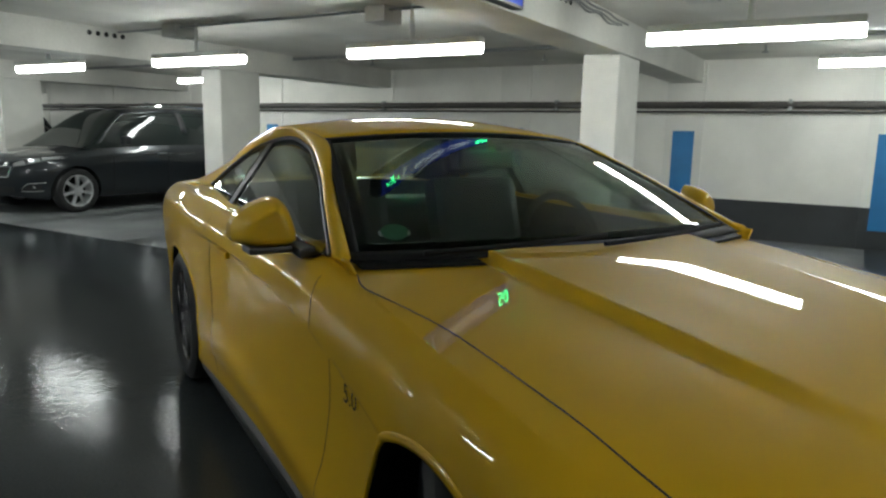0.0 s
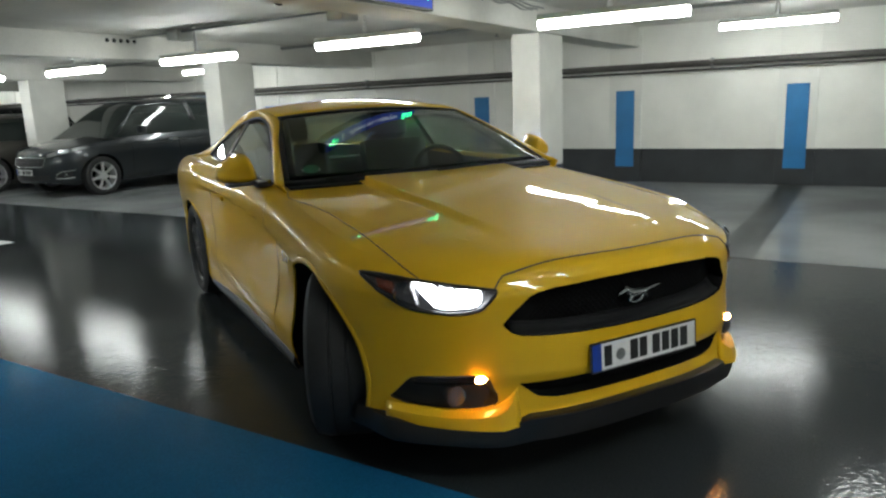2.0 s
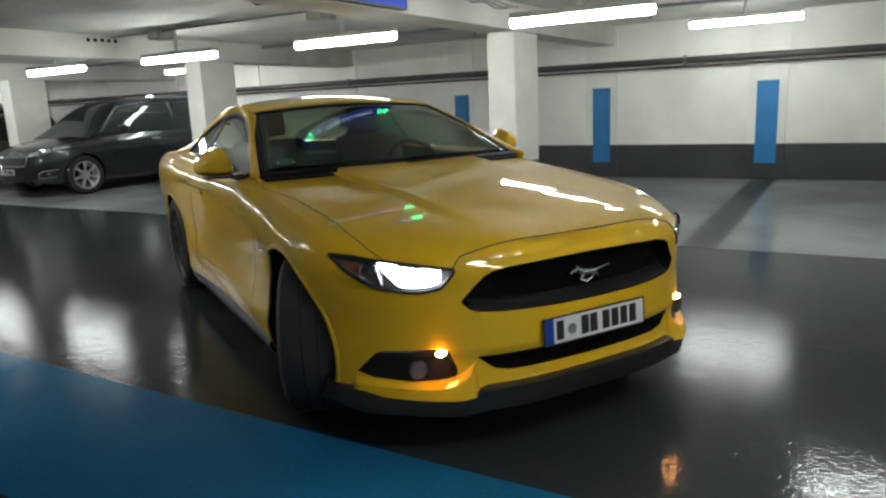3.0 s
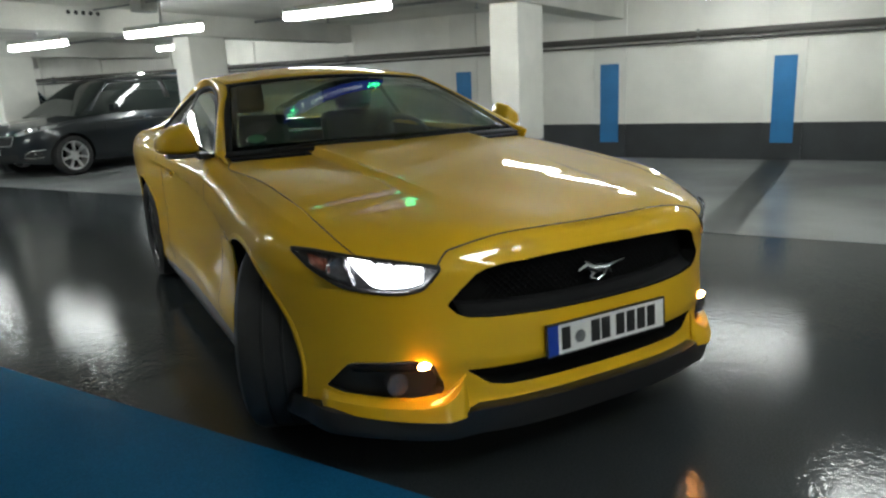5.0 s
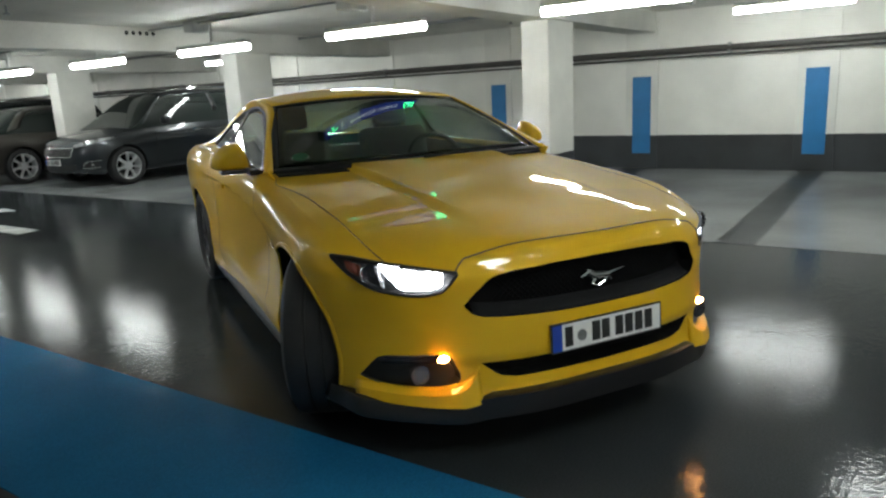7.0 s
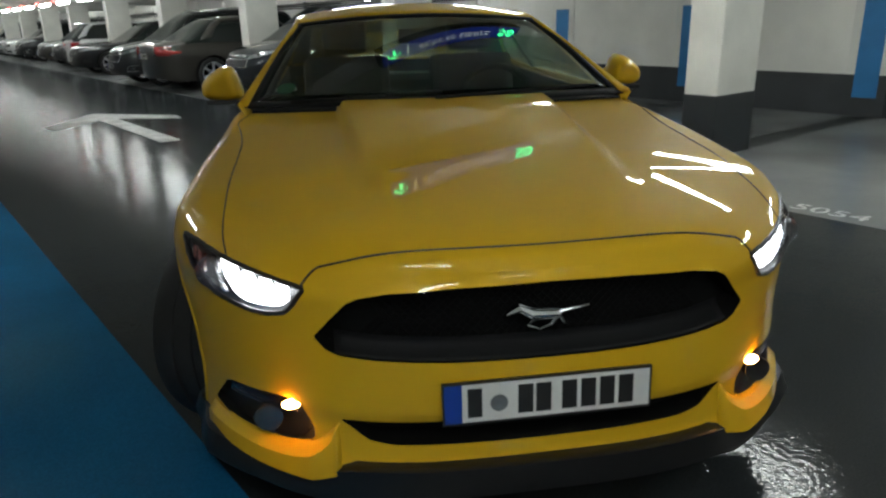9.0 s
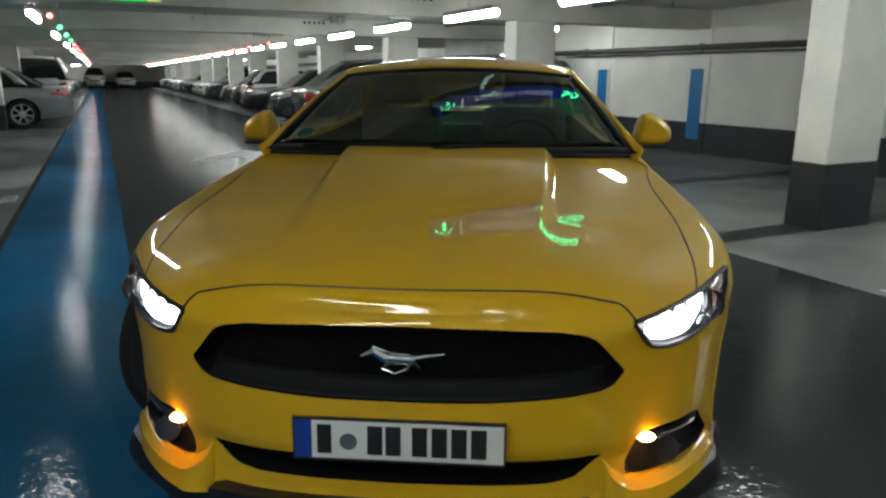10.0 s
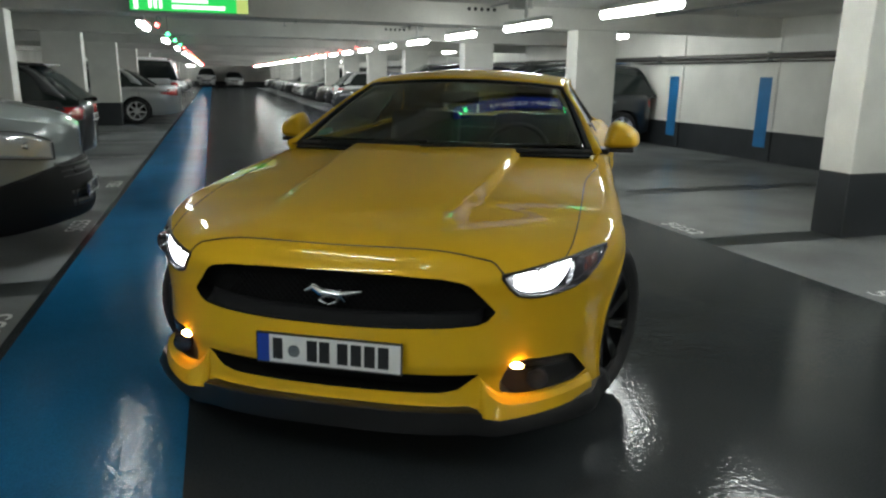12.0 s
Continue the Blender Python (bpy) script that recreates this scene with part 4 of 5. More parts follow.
def parked_car(kind, coat, m, label, trim=TRIM, rim=ALLOY, bumper=None):
    ln, hw, ht, f0, r0, r1, f1, hood, belt, tail = KINDS[kind]
    e = empty("parked_car", m, label, "car")
    nz = {"van": 0.94, "suv": 0.76}.get(kind, 0.72)
    czb = curve([0, 0.5, ln - 0.5, ln], [0.28, 0.22, 0.22, 0.30])
    czt = curve([0, 0.25, f0, f0 + 0.6, f1 - 0.3, ln], [nz, nz + 0.06, hood - 0.05, belt - 0.04, belt, tail - 0.08])
    czc = curve([0, 0.08, 0.3, f0, f0 + 0.5, f1 - 0.2, ln - 0.12, ln], [nz, nz + 0.07, nz + 0.13, hood + 0.02, belt + 0.03, tail + 0.02, tail, tail - 0.08])
    cyf = curve([0.22, 0.35, 0.55, 0.72], [0.06, 0.0, 0.015, 0.06])
    cside = curve([0, 0.12, 0.4, 0.7, 0.88, 1.0], [0.92, 0.96, 0.985, 1.0, 0.975, 0.90])
    cplan = curve([0, 0.7, ln / 2, ln - 0.6, ln], [0.98, 1.0, 0.985, 1.0, 0.97])
    nl = 1.0 if kind == "van" else 0.75
    bm = shell(ln, hw, czb, czt, czc, cyf, nl, 0.4, cside, cplan, ns=18, nl=24, nv=22, nh=14)
    tree = BVHTree.FromBMesh(bm)
    b = part("body", bm, coat, e, "", smooth=True)
    b.data.materials.append(WELL)
    cut = []
    ax0, ax1 = 0.86 if kind != "sedan" else 0.88, ln - (0.85 if kind != "sedan" else 1.08)
    wr = 0.335 if kind != "hatch" else 0.315
    for s in (-1, 1):
        for y in (ax0, ax1):
            c = part("cutter", rod(bmesh.new(), (s * 0.55, y, wr), (s * 1.4, y, wr), wr + 0.045, 32), WELL)
            c.matrix_world = m
            cut.append(c)
    carve(b, cut)

    def fy(x, z):
        h = tree.ray_cast(Vector((x, -2, z)), Vector((0, 1, 0)))
        return h[0].y if h[0] else 0.5

    def by(x, z):
        h = tree.ray_cast(Vector((x, ln + 2, z)), Vector((0, -1, 0)))
        return h[0].y if h[0] else ln - 0.2

    def sx(y, z, s):
        h = tree.ray_cast(Vector((2 * s, y, z)), Vector((-s, 0, 0)))
        return h[0].x if h[0] else hw * s
    roof_z = curve([f0, r0, (r0 + r1) / 2, r1, f1], [hood, ht - 0.05, ht, ht - 0.04, tail])

    def cabin(u, v, lift=0.0):
        """Round the cabin from belt to belt (u), from the screen's foot to the rear foot (v)."""
        y = f0 + (f1 - f0) * v
        z1 = roof_z(y) + lift
        z0 = belt - 0.06
        a = math.pi * u
        wb, wt = hw * 0.90 + lift, hw * 0.90 - 0.24 * max(0.0, (z1 - belt)) / 0.6 + lift
        q = max(0.0, math.sin(a)) ** 0.35
        x = -math.copysign(abs(math.cos(a)) ** 0.42, math.cos(a)) * (wb + (wt - wb) * q)
        return Vector((x, y, z0 + max(0.0, z1 - z0) * q))
    bm = bmesh.new()
    grid(bm, cabin, 28, 26)
    part("glasshouse", bm, DARK_GLASS, e, "dark tinted windows", smooth=True)
    bm = bmesh.new()
    grid(bm, lambda u, v: cabin(0.24 + 0.52 * u, (r0 - f0 - 0.06) / (f1 - f0) + (r1 - r0 + 0.12) / (f1 - f0) * v, 0.008), 16, 12)
    solid(part("roof", bm, coat, e, "", smooth=True), 0.03)
    vs = [(r0 - f0) / (f1 - f0), ((r0 + r1) / 2 - 0.1 - f0) / (f1 - f0), (r1 - f0) / (f1 - f0)]
    for k, v0 in enumerate(vs):
        lean = (-0.22, 0.0, 0.12)[k] * (1.9 / (f1 - f0)) * 1.6
        for s in (0, 1):
            bm = bmesh.new()
            uu = (lambda u: 0.02 + 0.26 * u) if s == 0 else (lambda u: 0.98 - 0.26 * u)
            grid(bm, lambda u, v: cabin(uu(u), min(max(v0 + lean * (1 - u) + (v - 0.5) * (0.035 if k < 2 else 0.09), 0.0), 1.0), 0.006), 8, 2)
            solid(part("pillar", bm, coat if k != 1 else TRIM, e, "", smooth=True), 0.02)
    for s in (-1, 1):
        for y in (ax0, ax1):
            wheel(e, pose(s * (hw - 0.115), y, wr), wr, 0.215, rim, 7, s, simple=True)
        # headlight, tail light, mirror, handles, door gaps
        hl = bmesh.new()
        sweep = {"van": (0.48, 0.50, 0.72, 0.07, 0.19), "suv": (0.50, 0.48, 0.70, 0.13, 0.085)}.get(kind, (0.52, 0.42, nz - 0.06, 0.06, 0.09))

        def lamp_at(u, v, out):
            x = s * hw * (sweep[0] + sweep[1] * u)
            z = sweep[2] + sweep[3] * u ** 1.4 + sweep[4] * v * (0.35 + 0.65 * math.sin(math.pi * (0.15 + 0.75 * u)))
            return Vector((x, fy(x, z) - out, z))
        grid(hl, lambda u, v: lamp_at(u, v, 0.006), 16, 6)
        hl = solid(part("headlight", hl, CLEAR_LAMP, e, "clear headlight, off", smooth=True), 0.012)
        if kind in ("van", "suv"):
            for u0 in (0.35, 0.62):
                c0 = lamp_at(u0, 0.5, 0.0)
                part("bulb_cup", rod(bmesh.new(), (c0.x, c0.y - 0.016, c0.z), (c0.x, c0.y + 0.03, c0.z), 0.030, 20, 0.02), CHROME, hl, smooth=True)
            rim_line = [lamp_at(i / 14, 0, 0.012) for i in range(15)] + [lamp_at(1 - i / 14, 1, 0.012) for i in range(15)]
            tube("lamp_seal", rim_line + rim_line[:1], 0.005, TRIM, hl)
        tl = bmesh.new()
        grid(tl, lambda u, v: Vector((s * (hw * (0.58 + 0.37 * u)), by(s * hw * (0.58 + 0.37 * u), tail - 0.26 + 0.16 * v) + 0.006, tail - 0.26 + 0.16 * v)), 10, 3)
        tl = solid(part("tail_light", tl, TAIL_RED, e, "red tail light", smooth=True), 0.012)
        if kind in ("hatch", "sedan"):
            wrap = bmesh.new()

            def lens_at(u, v):
                y, z = ln - 0.46 + 0.40 * u, tail - 0.20 + (0.11 * v - 0.06) * (0.25 + 0.95 * u)
                return Vector((sx(y, z, s) + s * 0.005, y, z))
            grid(wrap, lens_at, 10, 4)
            solid(part("side_lens", wrap, TAIL_RED, tl, "red lens round the rear corner", smooth=True), 0.012)
        mx = s * (hw + 0.09)
        mi = bmesh.new()
        box(mi, mx - 0.08, mx + 0.08, f0 + 0.55, f0 + 0.67, belt + 0.0, belt + 0.14, 0.035)
        part("door_mirror", mi, coat, e)
        for y in (f0 + 1.35, f0 + 2.35):
            if y < f1 - 0.3:
                hx = sx(y, belt - 0.14, s)
                part("door_handle", boxed(hx - 0.012, hx + 0.012, y - 0.09, y + 0.09, belt - 0.155, belt - 0.128, 0.006), CHROME if kind == "suv" else coat, e)
        for y in (f0 + 0.45, f0 + 1.48, f0 + 2.5):
            if y < f1 - 0.25:
                zs = [0.30 + (belt - 0.36) * i / 8 for i in range(9)]
                tube("door_gap", [(sx(y, z, s), y, z) for z in zs], 0.004, BLACK_HOLE, e)
        ys = [f0 + 0.5 + (r1 - f0 - 0.3) * i / 12 for i in range(13)]
        tube("belt_moulding", [(s * (abs(cabin(0.012, (y - f0) / (f1 - f0), 0.004).x)), y, belt - 0.01) for y in ys], 0.008, CHROME if kind in ("suv", "sedan") else TRIM, e, "thin moulding under the windows")
        if kind == "suv":
            tube("roof_rail", [(s * hw * 0.66, r0 + 0.1 + (r1 - r0 - 0.1) * i / 10, roof_z(r0 + 0.1 + (r1 - r0 - 0.1) * i / 10) + 0.03) for i in range(11)], 0.016, CHROME, e, "chrome roof rail")
        fg = bmesh.new()
        grid(fg, lambda u, v: Vector((s * (0.60 + 0.16 * u), fy(s * (0.60 + 0.16 * u), 0.36 + 0.09 * v) - 0.004, 0.36 + 0.09 * v)), 6, 2)
        solid(part("fog_recess", fg, BLACK_HOLE, e), 0.01)
    gr = bmesh.new()
    grid(gr, lambda u, v: Vector((-0.44 + 0.88 * u, fy(-0.44 + 0.88 * u, 0.56 + 0.13 * v) - 0.005, 0.56 + 0.13 * v)), 12, 3)
    g = part("grille", gr, BLACK_HOLE, e, "black grille with chrome bars")
    solid(g, 0.012)
    for z in (0.585, 0.625, 0.665):
        tube("bar", [(-0.42 + 0.07 * i, fy(-0.42 + 0.07 * i, z) - 0.012, z) for i in range(13)], 0.006, CHROME if kind == "sedan" else TRIM, g)
    ia = bmesh.new()
    grid(ia, lambda u, v: Vector((-0.5 + u, fy(-0.5 + u, 0.32 + 0.09 * v) - 0.004, 0.32 + 0.09 * v)), 12, 2)
    solid(part("lower_intake", ia, BLACK_HOLE, e), 0.01)
    plate(e, pose(0, fy(0, 0.46) - 0.012, 0.46), 0.50, 0.105)
    plate(e, pose(0, by(0, 0.72) + 0.012, 0.72, 0, 0, 180), 0.50, 0.105)
    if kind == "hatch":
        sb = bmesh.new()
        box(sb, -0.52, 0.52, r1 - 0.06, r1 + 0.24, ht - 0.075, ht - 0.045, 0.012)
        part("spoiler", sb, coat, e, "small roof spoiler")
    if kind == "suv":
        rim_line = [(-0.46, 0.70), (0.46, 0.70), (0.43, 0.55), (-0.43, 0.55), (-0.46, 0.70)]
        pts = []
        for (xa, za), (xb, zb1) in zip(rim_line, rim_line[1:]):
            pts += [(xa + (xb - xa) * i / 10, fy(xa + (xb - xa) * i / 10, za + (zb1 - za) * i / 10) - 0.012, za + (zb1 - za) * i / 10) for i in range(10)]
        tube("grille_surround", pts + pts[:1], 0.012, CHROME, e, "chrome surround of the grille")
        for s in (-1, 1):
            bracket = [(0.80, 0.470), (0.66, 0.455), (0.60, 0.400), (0.585, 0.345), (0.68, 0.340), (0.79, 0.352)]
            pts = []
            for (xa, za), (xb, zb1) in zip(bracket, bracket[1:]):
                pts += [(s * (xa + (xb - xa) * i / 6), fy(s * (xa + (xb - xa) * i / 6), za + (zb1 - za) * i / 6) - 0.01, za + (zb1 - za) * i / 6) for i in range(6)]
            tube("fog_trim", pts, 0.009, CHROME, e, "chrome bracket round the fog light")
            fz = fy(s * 0.69, 0.40)
            part("fog_light", rod(bmesh.new(), (s * 0.69, fz - 0.012, 0.40), (s * 0.69, fz + 0.02, 0.40), 0.032, 20), CHROME, e, "round fog light", smooth=True)
    if bumper:
        bb = shell(ln, hw, czb, czt, czc, cyf, nl, 0.4, cside, cplan, ns=18, nl=24, nv=22, nh=14)
        for co, no in (((0, 0, 0.725), (0, 0.34, 1.0)), ((0, 0.62, 0), (0, 1, 0))):
            bmesh.ops.bisect_plane(bb, geom=bb.verts[:] + bb.edges[:] + bb.faces[:], plane_co=co, plane_no=no, clear_outer=True)
        fb = solid(part("front_bumper", bb, bumper, e, "unpainted black front bumper", smooth=True), 0.012, 1.0)
        for z, w in ((0.60, 0.30), (0.43, 0.42), (0.36, 0.42)):
            slot = bmesh.new()
            grid(slot, lambda u, v: Vector((w * (2 * u - 1), fy(w * (2 * u - 1), z + 0.045 * v) - 0.014, z + 0.045 * v)), 16, 2)
            solid(part("bumper_slot", slot, BLACK_HOLE, fb, "", smooth=True), 0.008)
    return e


def bay(k):
    return (bay_line(k) + bay_line(k + 1)) / 2


def nose_out(side, k, depth, dy=0.0):
    return pose(depth, bay(k) + dy, 0, 0, 0, -90 if side > 0 else 90)


def tail_out(side, k, depth, length, dy=0.0):
    return pose(depth + side * length, bay(k) + dy, 0, 0, 0, 90 if side > 0 else -90)


parked_car("suv", GREY_BLUE, nose_out(1, 3, 4.08, 0.12), "dark blue-grey people carrier with chrome roof rails")
parked_car("sedan", BROWN_GREY, tail_out(1, 4, 3.35, 4.85, 0.25), "brown-grey saloon parked with its tail to the aisle")
parked_car("suv", DARK_GREY, nose_out(1, 5, 3.25), "dark grey estate parked nose to the aisle")
parked_car("sedan", BLACK_PAINT, nose_out(1, 7, 3.45), "black saloon with silver rims", rim=ALLOY)
parked_car("hatch", WHITE_PAINT, tail_out(1, 8, 3.9, 4.25), "white hatchback parked with its tail to the aisle")
parked_car("van", PALE_SILVER, nose_out(-1, 0, -1.28, 0.05), "pale silver van with black plastic bumper", bumper=COWL)
parked_car("hatch", DARK_GREY, tail_out(-1, 2, -1.95, 4.25), "dark grey hatchback with roof spoiler and red tail lights")
parked_car("sedan", SILVER_PAINT, tail_out(-1, 6, -1.2, 4.85), "silver saloon parked with its tail to the aisle")
parked_car("hatch", BLACK_PAINT, nose_out(-1, 7, -1.5), "black hatchback parked nose to the aisle")
parked_car("van", WHITE_PAINT, tail_out(-1, 8, -1.4, 4.30), "white van parked with its tail to the aisle")
done = [o for o in scene.objects if o.name.startswith("parked_car") and o.parent is None]
far = [(1, 9, 3), (1, 10, 1), (1, 12, 2), (1, 13, 4), (1, 14, 7), (1, 16, 3), (1, 17, 2), (1, 19, 7), (1, 20, 1), (1, 22, 2), (1, 23, 4),
       (-1, 9, 7), (-1, 10, 1), (-1, 12, 2), (-1, 13, 8), (-1, 15, 7), (-1, 16, 0), (-1, 18, 2), (-1, 20, 7), (-1, 22, 3)]
for side, k, i in far:
    src = done[i]
    copy_thing(src, nose_out(side, k, 3.95 if side > 0 else -1.8))
for x, i in ((-0.9, 9), (1.6, 4)):
    copy_thing(done[i], pose(x, Y_FAR - 5.2, 0, 0, 0, 0))

# ---- lamps near the wall, signs and small fittings ----
for y in (0.42, 0.42 + 2 * BAY * 2 - 0.25, 20.1, 30.2, 40.3, 50.4, 60.5, -9.6):
    copy_thing(lamp, pose(7.0, y, 2.11) @ Matrix.Diagonal((1, 1, 1, 1)))


# the lamp at y -4.6 is unseen, added to brighten the nose's left corner
for y in (-4.6, 25.7, 45.9):
    copy_thing(lamp, pose(-5.5, y, 2.11))
copy_thing(lamp, pose(-2.6, Y_FAR - 2.6, 1.97, 0, 0, 90))


def text_mark(body, size, m, mat, name="floor_number", label="", category="", parent=None, extrude=0.0006):
    f = bpy.data.curves.new(name, "FONT")
    f.body, f.size, f.extrude, f.align_x, f.align_y = body, size, extrude, "CENTER", "CENTER"
    f.materials.append(mat)
    o = new(name, f)
    if parent:
        o.parent = parent
    o.matrix_basis = m
    if label:
        tagged(o, label, category)
    return o


for body, side, k, dy in (("5054", 1, -1, -0.53), ("5052", 1, 0, -0.72), ("5050", 1, 1, -0.72), ("5055", -1, -1, 0.45), ("5053", -1, 0, 0.7), ("5051", -1, 1, 0.7)):
    text_mark(body, 0.27, pose(3.77 if side > 0 else -1.52, bay(k) + dy, 0.0045, 0, 0, -90 if side > 0 else 90) @ Matrix.Diagonal((0.95, 0.8, 1, 1)), LINE_PAINT,
              "floor_number", "white painted stall number on the floor", "floor marking")

ar = bmesh.new()


def flat(bm, pts, z0=0.0, z1=0.004):
    lo = [bm.verts.new((x, y, z0)) for x, y in pts]
    hi = [bm.verts.new((x, y, z1)) for x, y in pts]
    bm.faces.new(hi)
    bm.faces.new(lo[::-1])
    for i in range(len(pts)):
        bm.faces.new((lo[i], lo[(i + 1) % len(pts)], hi[(i + 1) % len(pts)], hi[i]))
    return bm


flat(ar, [(1.42, 7.5), (1.66, 7.5), (1.66, 10.25), (2.38, 9.55), (2.44, 10.0), (1.54, 11.2), (0.64, 10.0), (0.70, 9.55), (1.42, 10.25)])
tagged(part("floor_arrow", ar, LINE_PAINT), "white painted direction arrow on the aisle floor", "floor marking")

# free-places sign on the beam across the aisle
SIGN_BLUE = material("blue_sign_film", (0.012, 0.03, 0.20), 0.25, emit=(0.05, 0.10, 0.75), power=0.45)
SIGN_TEXT = material("white_sign_letters", (0.8, 0.8, 0.8), 0.4, emit=(0.9, 0.93, 1.0), power=1.3)
LED_GREEN = material("green_led", (0.1, 0.8, 0.3), 0.4, emit=(0.03, 1.0, 0.25), power=15.0)
SIGN_GREEN = material("green_sign_film", (0.01, 0.25, 0.05), 0.3, emit=(0.02, 0.60, 0.10), power=1.1)
SIGN_WHITE = material("lit_white_sign", (0.8, 0.8, 0.8), 0.4, emit=(0.9, 1.0, 0.9), power=1.6)
yface = COL0 - 0.2
fs = empty("free_places_sign", pose(1.85, yface, 2.19), "blue free-places sign with green digits on the beam", "sign")
part("case", boxed(-0.72, 0.72, -0.075, -0.002, -0.135, 0.135, 0.006), TRIM, fs)
part("face", boxed(-0.70, 0.70, -0.079, -0.072, -0.118, 0.118, 0.002), SIGN_BLUE, fs, "lit blue sign face")
text_mark("PLACES LIBRES", 0.115, pose(0.02, -0.081, 0.0, 90), SIGN_TEXT, "letters", "white letters on the sign", parent=fs)
text_mark("50", 0.19, pose(0.58, -0.081, 0.0, 90), LED_GREEN, "digits", "green lit digits", parent=fs)
part("white_mark", boxed(-0.47, -0.455, -0.081, -0.078, -0.08, 0.08), SIGN_TEXT, fs)
aw = bmesh.new()
for i in range(-2, 3):
    box(aw, -0.60 + i * 0.028, -0.588 + i * 0.028, -0.083, -0.078, 0.04 - abs(i) * 0.028, 0.065 - abs(i) * 0.028)
box(aw, -0.605, -0.583, -0.083, -0.078, -0.07, 0.0)
part("green_arrow", aw, LED_GREEN, fs, "green lit arrow")

gs = empty("exit_sign", pose(-0.52, COL0 + 2 * BAY - 0.2, 2.165), "lit green exit sign on the beam", "sign")
part("case", boxed(-0.70, 0.70, -0.07, -0.002, -0.10, 0.12, 0.006), HOUSING, gs)
part("face", boxed(-0.69, 0.55, -0.074, -0.066, -0.095, 0.075, 0.002), SIGN_GREEN, gs, "lit green sign face")
part("light_strip", boxed(-0.69, 0.69, -0.08, -0.03, 0.08, 0.105, 0.004), SIGN_WHITE, gs, "white light strip over the sign")
part("pale_end", boxed(0.55, 0.69, -0.074, -0.066, -0.095, 0.075, 0.002), material("pale_yellow_film", (0.5, 0.5, 0.15), 0.3, emit=(0.55, 0.7, 0.2), power=0.8), gs)
for x, w, z, h in ((-0.62, 0.05, -0.02, 0.12), (-0.46, 0.035, 0.0, 0.13), (-0.40, 0.035, 0.0, 0.13), (-0.34, 0.035, 0.0, 0.13), (0.0, 0.42, 0.03, 0.035), (0.10, 0.62, -0.04, 0.045)):
    part("bar", boxed(x - w / 2, x + w / 2, -0.077, -0.072, z - h / 2, z + h / 2), SIGN_WHITE, gs)

# dark discs for holes through the beams, occupancy lights, dome camera, sprinklers, conduits
# solid discs whose black colour stands for the shade inside each hole
hole = None
for k in range(-2, 8):
    y = COL0 + 2 * BAY * k - 0.2
    for i in range(5):
        m = pose(3.16 + 0.095 * i, y, 2.265)
        if hole is None:
            hole = tagged(part("pipe_sleeve", rod(bmesh.new(), (0, -0.004, 0), (0, 0.08, 0), 0.026, 16), BLACK_HOLE), "dark disc standing for a round hole in the beam", "pipe sleeve", "sleeves in the beams")
            hole.matrix_basis = m
        else:
            copy_thing(hole, m)


def indicator(mat, m, word):
    e = empty("occupancy_light", m, f"small {word} occupancy light on a thin stem", "indicator lamp", "occupancy lights along the aisle")
    b = bmesh.new()
    bmesh.ops.create_uvsphere(b, u_segments=12, v_segments=8, radius=0.032)
    part("globe", b, mat, e, f"glowing {word} globe", smooth=True)
    part("stem", rod(bmesh.new(), (0, 0, 0.03), (0, 0, CEIL - 1.99), 0.006, 6), STEEL, e)
    return e


red = indicator(INDICATOR_RED, pose(-1.02, bay(2), 1.99), "red")
green = indicator(INDICATOR_GREEN, pose(-1.02, bay(3), 1.99), "green")
for k in range(4, 26):
    copy_thing(green if k in (4, 5, 11, 14) else red, pose(-1.02, bay(k), 1.99))
for k in range(5, 26):
    copy_thing(green if k in (11, 15, 18) else red, pose(3.30, bay(k), 2.02))

for n, (z0, sag, x1) in enumerate(((2.295, 0.018, 4.75), (2.275, 0.030, 4.60), (2.31, 0.012, 4.85))):
    pts = [(3.05 + (x1 - 3.05) * i / 24, COL0 - 0.215 - 0.012 * n, z0 - sag * math.sin(math.pi * i / 8) ** 2 - 0.03 * (i / 24) ** 3) for i in range(25)]
    tagged(tube("cable", pts, 0.008, STEEL, None), "thin grey cable looped along the beam", "cable", "cables on the beam")
dome = empty("dome_camera", pose(2.35, 3.85, CEIL), "small dome camera under the ceiling", "camera")
part("base", rod(bmesh.new(), (0, 0, -0.05), (0, 0, 0), 0.075, 20), HOUSING, dome, smooth=True)
b = bmesh.new()
bmesh.ops.create_uvsphere(b, u_segments=20, v_segments=12, radius=0.062, matrix=Matrix.Translation((0, 0, -0.055)))
part("dome", b, DARK_GLASS, dome, "dark glass dome", smooth=True)

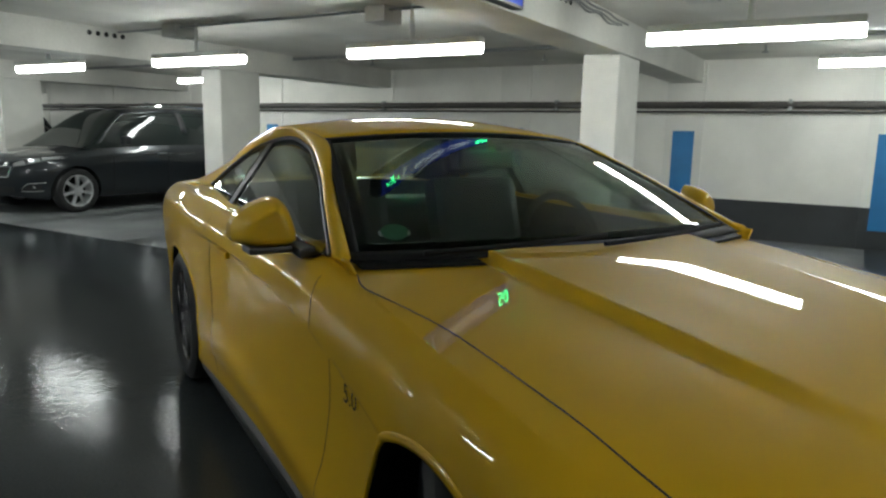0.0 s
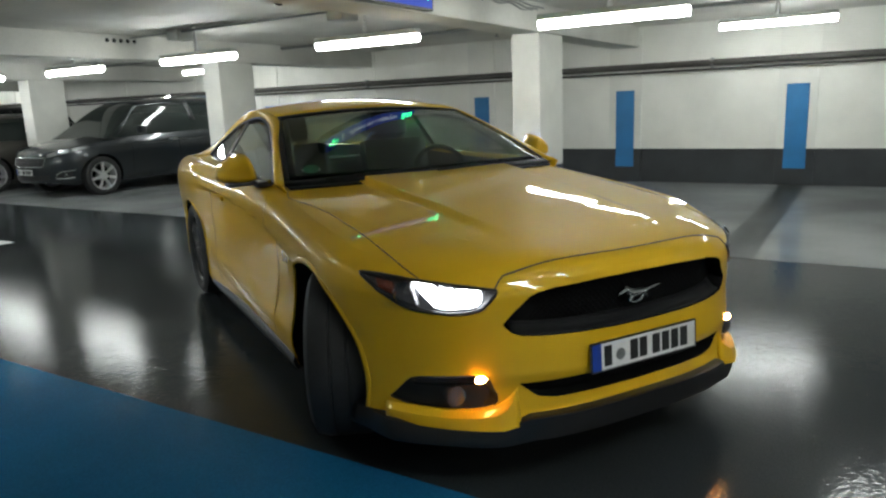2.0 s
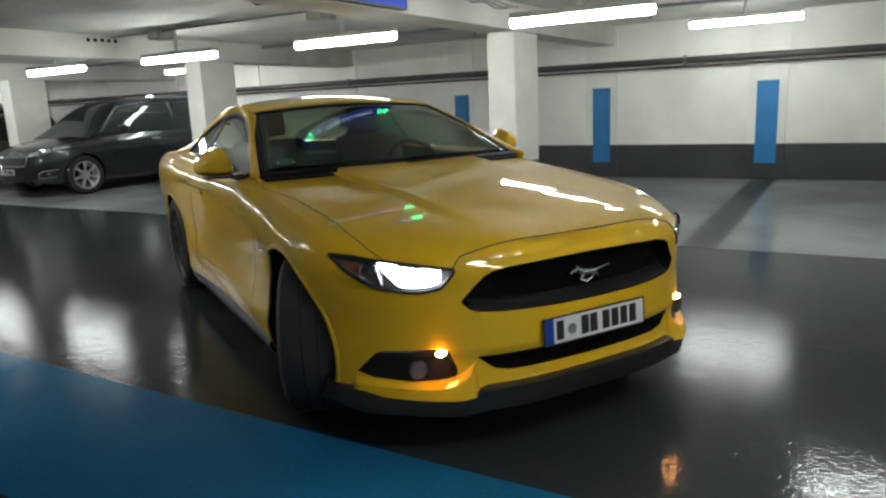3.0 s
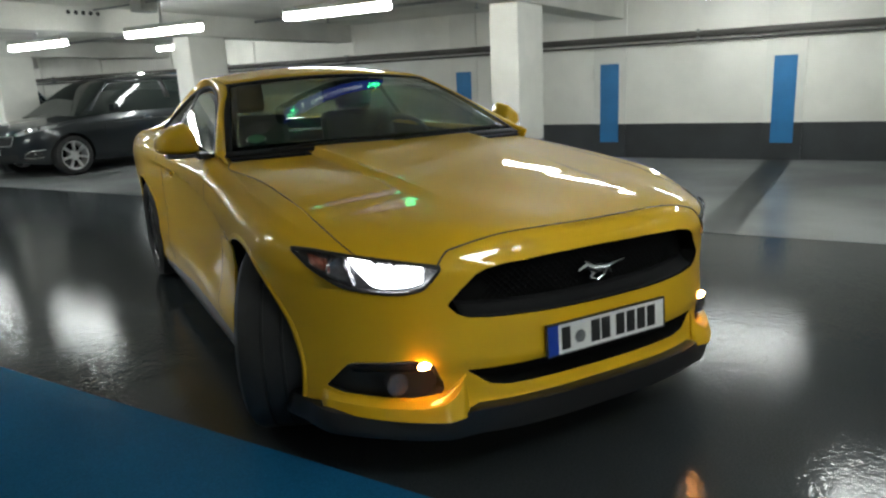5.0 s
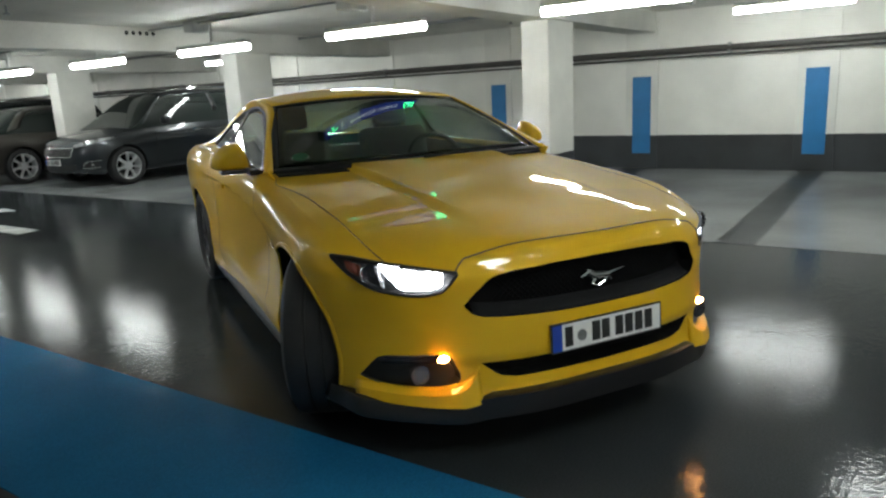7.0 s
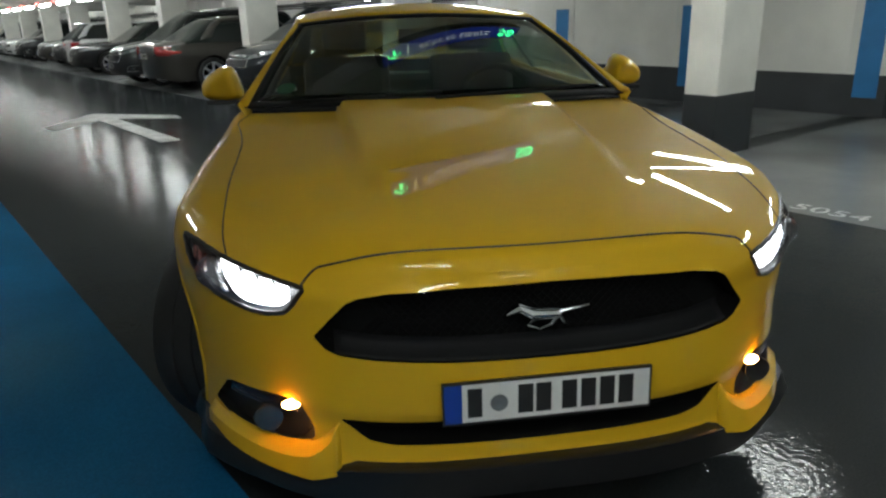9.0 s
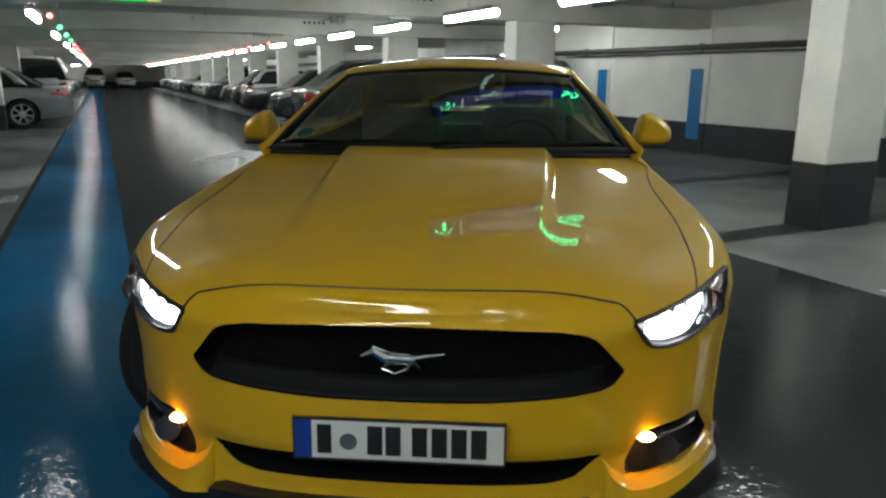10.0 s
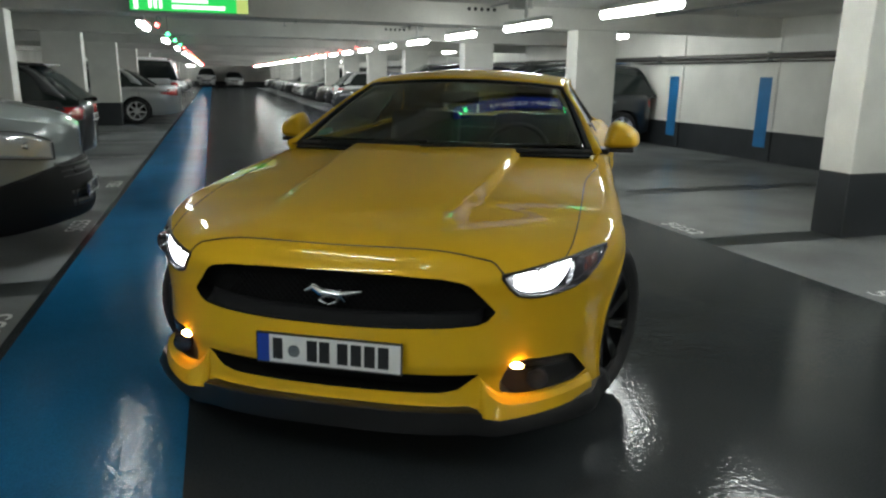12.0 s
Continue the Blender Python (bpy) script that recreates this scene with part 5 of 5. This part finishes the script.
spr = empty("sprinkler", pose(7.2, 4.2, CEIL), "small ceiling sprinkler head", "sprinkler", "sprinklers under the ceiling")
part("stem", rod(bmesh.new(), (0, 0, -0.07), (0, 0, 0), 0.012, 8), STEEL, spr)
part("deflector", rod(bmesh.new(), (0, 0, -0.085), (0, 0, -0.07), 0.035, 12), STEEL, spr)
for x, y in ((7.05, 6.8), (6.9, 9.3), (7.2, 1.6), (7.2, -1.0), (1.2, 6.4), (1.2, 11.5), (1.1, 12.6), (6.9, 14.4)):
    copy_thing(spr, pose(x, y, CEIL))

for x, z, r in ((3.49, CEIL - 0.035, 0.012), (6.2, CEIL - 0.05, 0.022), (-1.17, CEIL - 0.035, 0.012), (WALL_X - 0.10, 1.66, 0.016)):
    if z > BEAM_Z:
        b = rod(bmesh.new(), (0, -BAY + 0.2, 0), (0, BAY - 0.2, 0), r, 8)
        spots = [pose(x, COL0 + BAY * (2 * k + 1), z) for k in range(-4, 13)]
    else:
        b = rod(bmesh.new(), (0, Y_NEAR, 0), (0, Y_FAR, 0), r, 8)
        spots = [pose(x, 0, z)]
    run = tagged(part("conduit", b, PIPE if z < BEAM_Z else STEEL, smooth=True), "thin conduit running along the garage", "conduit", "conduits")
    run.matrix_basis = spots[0]
    for m in spots[1:]:
        copy_thing(run, m)
for k in range(-3, 24):
    c = boxed(-0.07, 0.03, -0.02, 0.02, -0.07, 0.07, 0.004)
    if k == -3:
        clamp = tagged(part("pipe_clamp", c, STEEL), "steel clamp holding the wall pipe", "pipe clamp", "clamps on the wall pipe")
        clamp.matrix_basis = pose(WALL_X - 0.11, 1.4 + 3.1 * k, 1.747)
    else:
        c.free()
        copy_thing(clamp, pose(WALL_X - 0.11, 1.4 + 3.1 * k, 1.747))
for k in range(-2, 8):
    c = boxed(-0.13, 0.13, -0.10, 0.10, -0.13, 0, 0.006)
    if k == -2:
        bx = tagged(part("junction_box", c, HOUSING), "grey junction box under the ceiling", "junction box", "boxes over the lamps")
        bx.matrix_basis = pose(3.55, 1.6 + BAY * k, CEIL)
    else:
        c.free()
        copy_thing(bx, pose(3.55, 1.6 + BAY * k, CEIL))
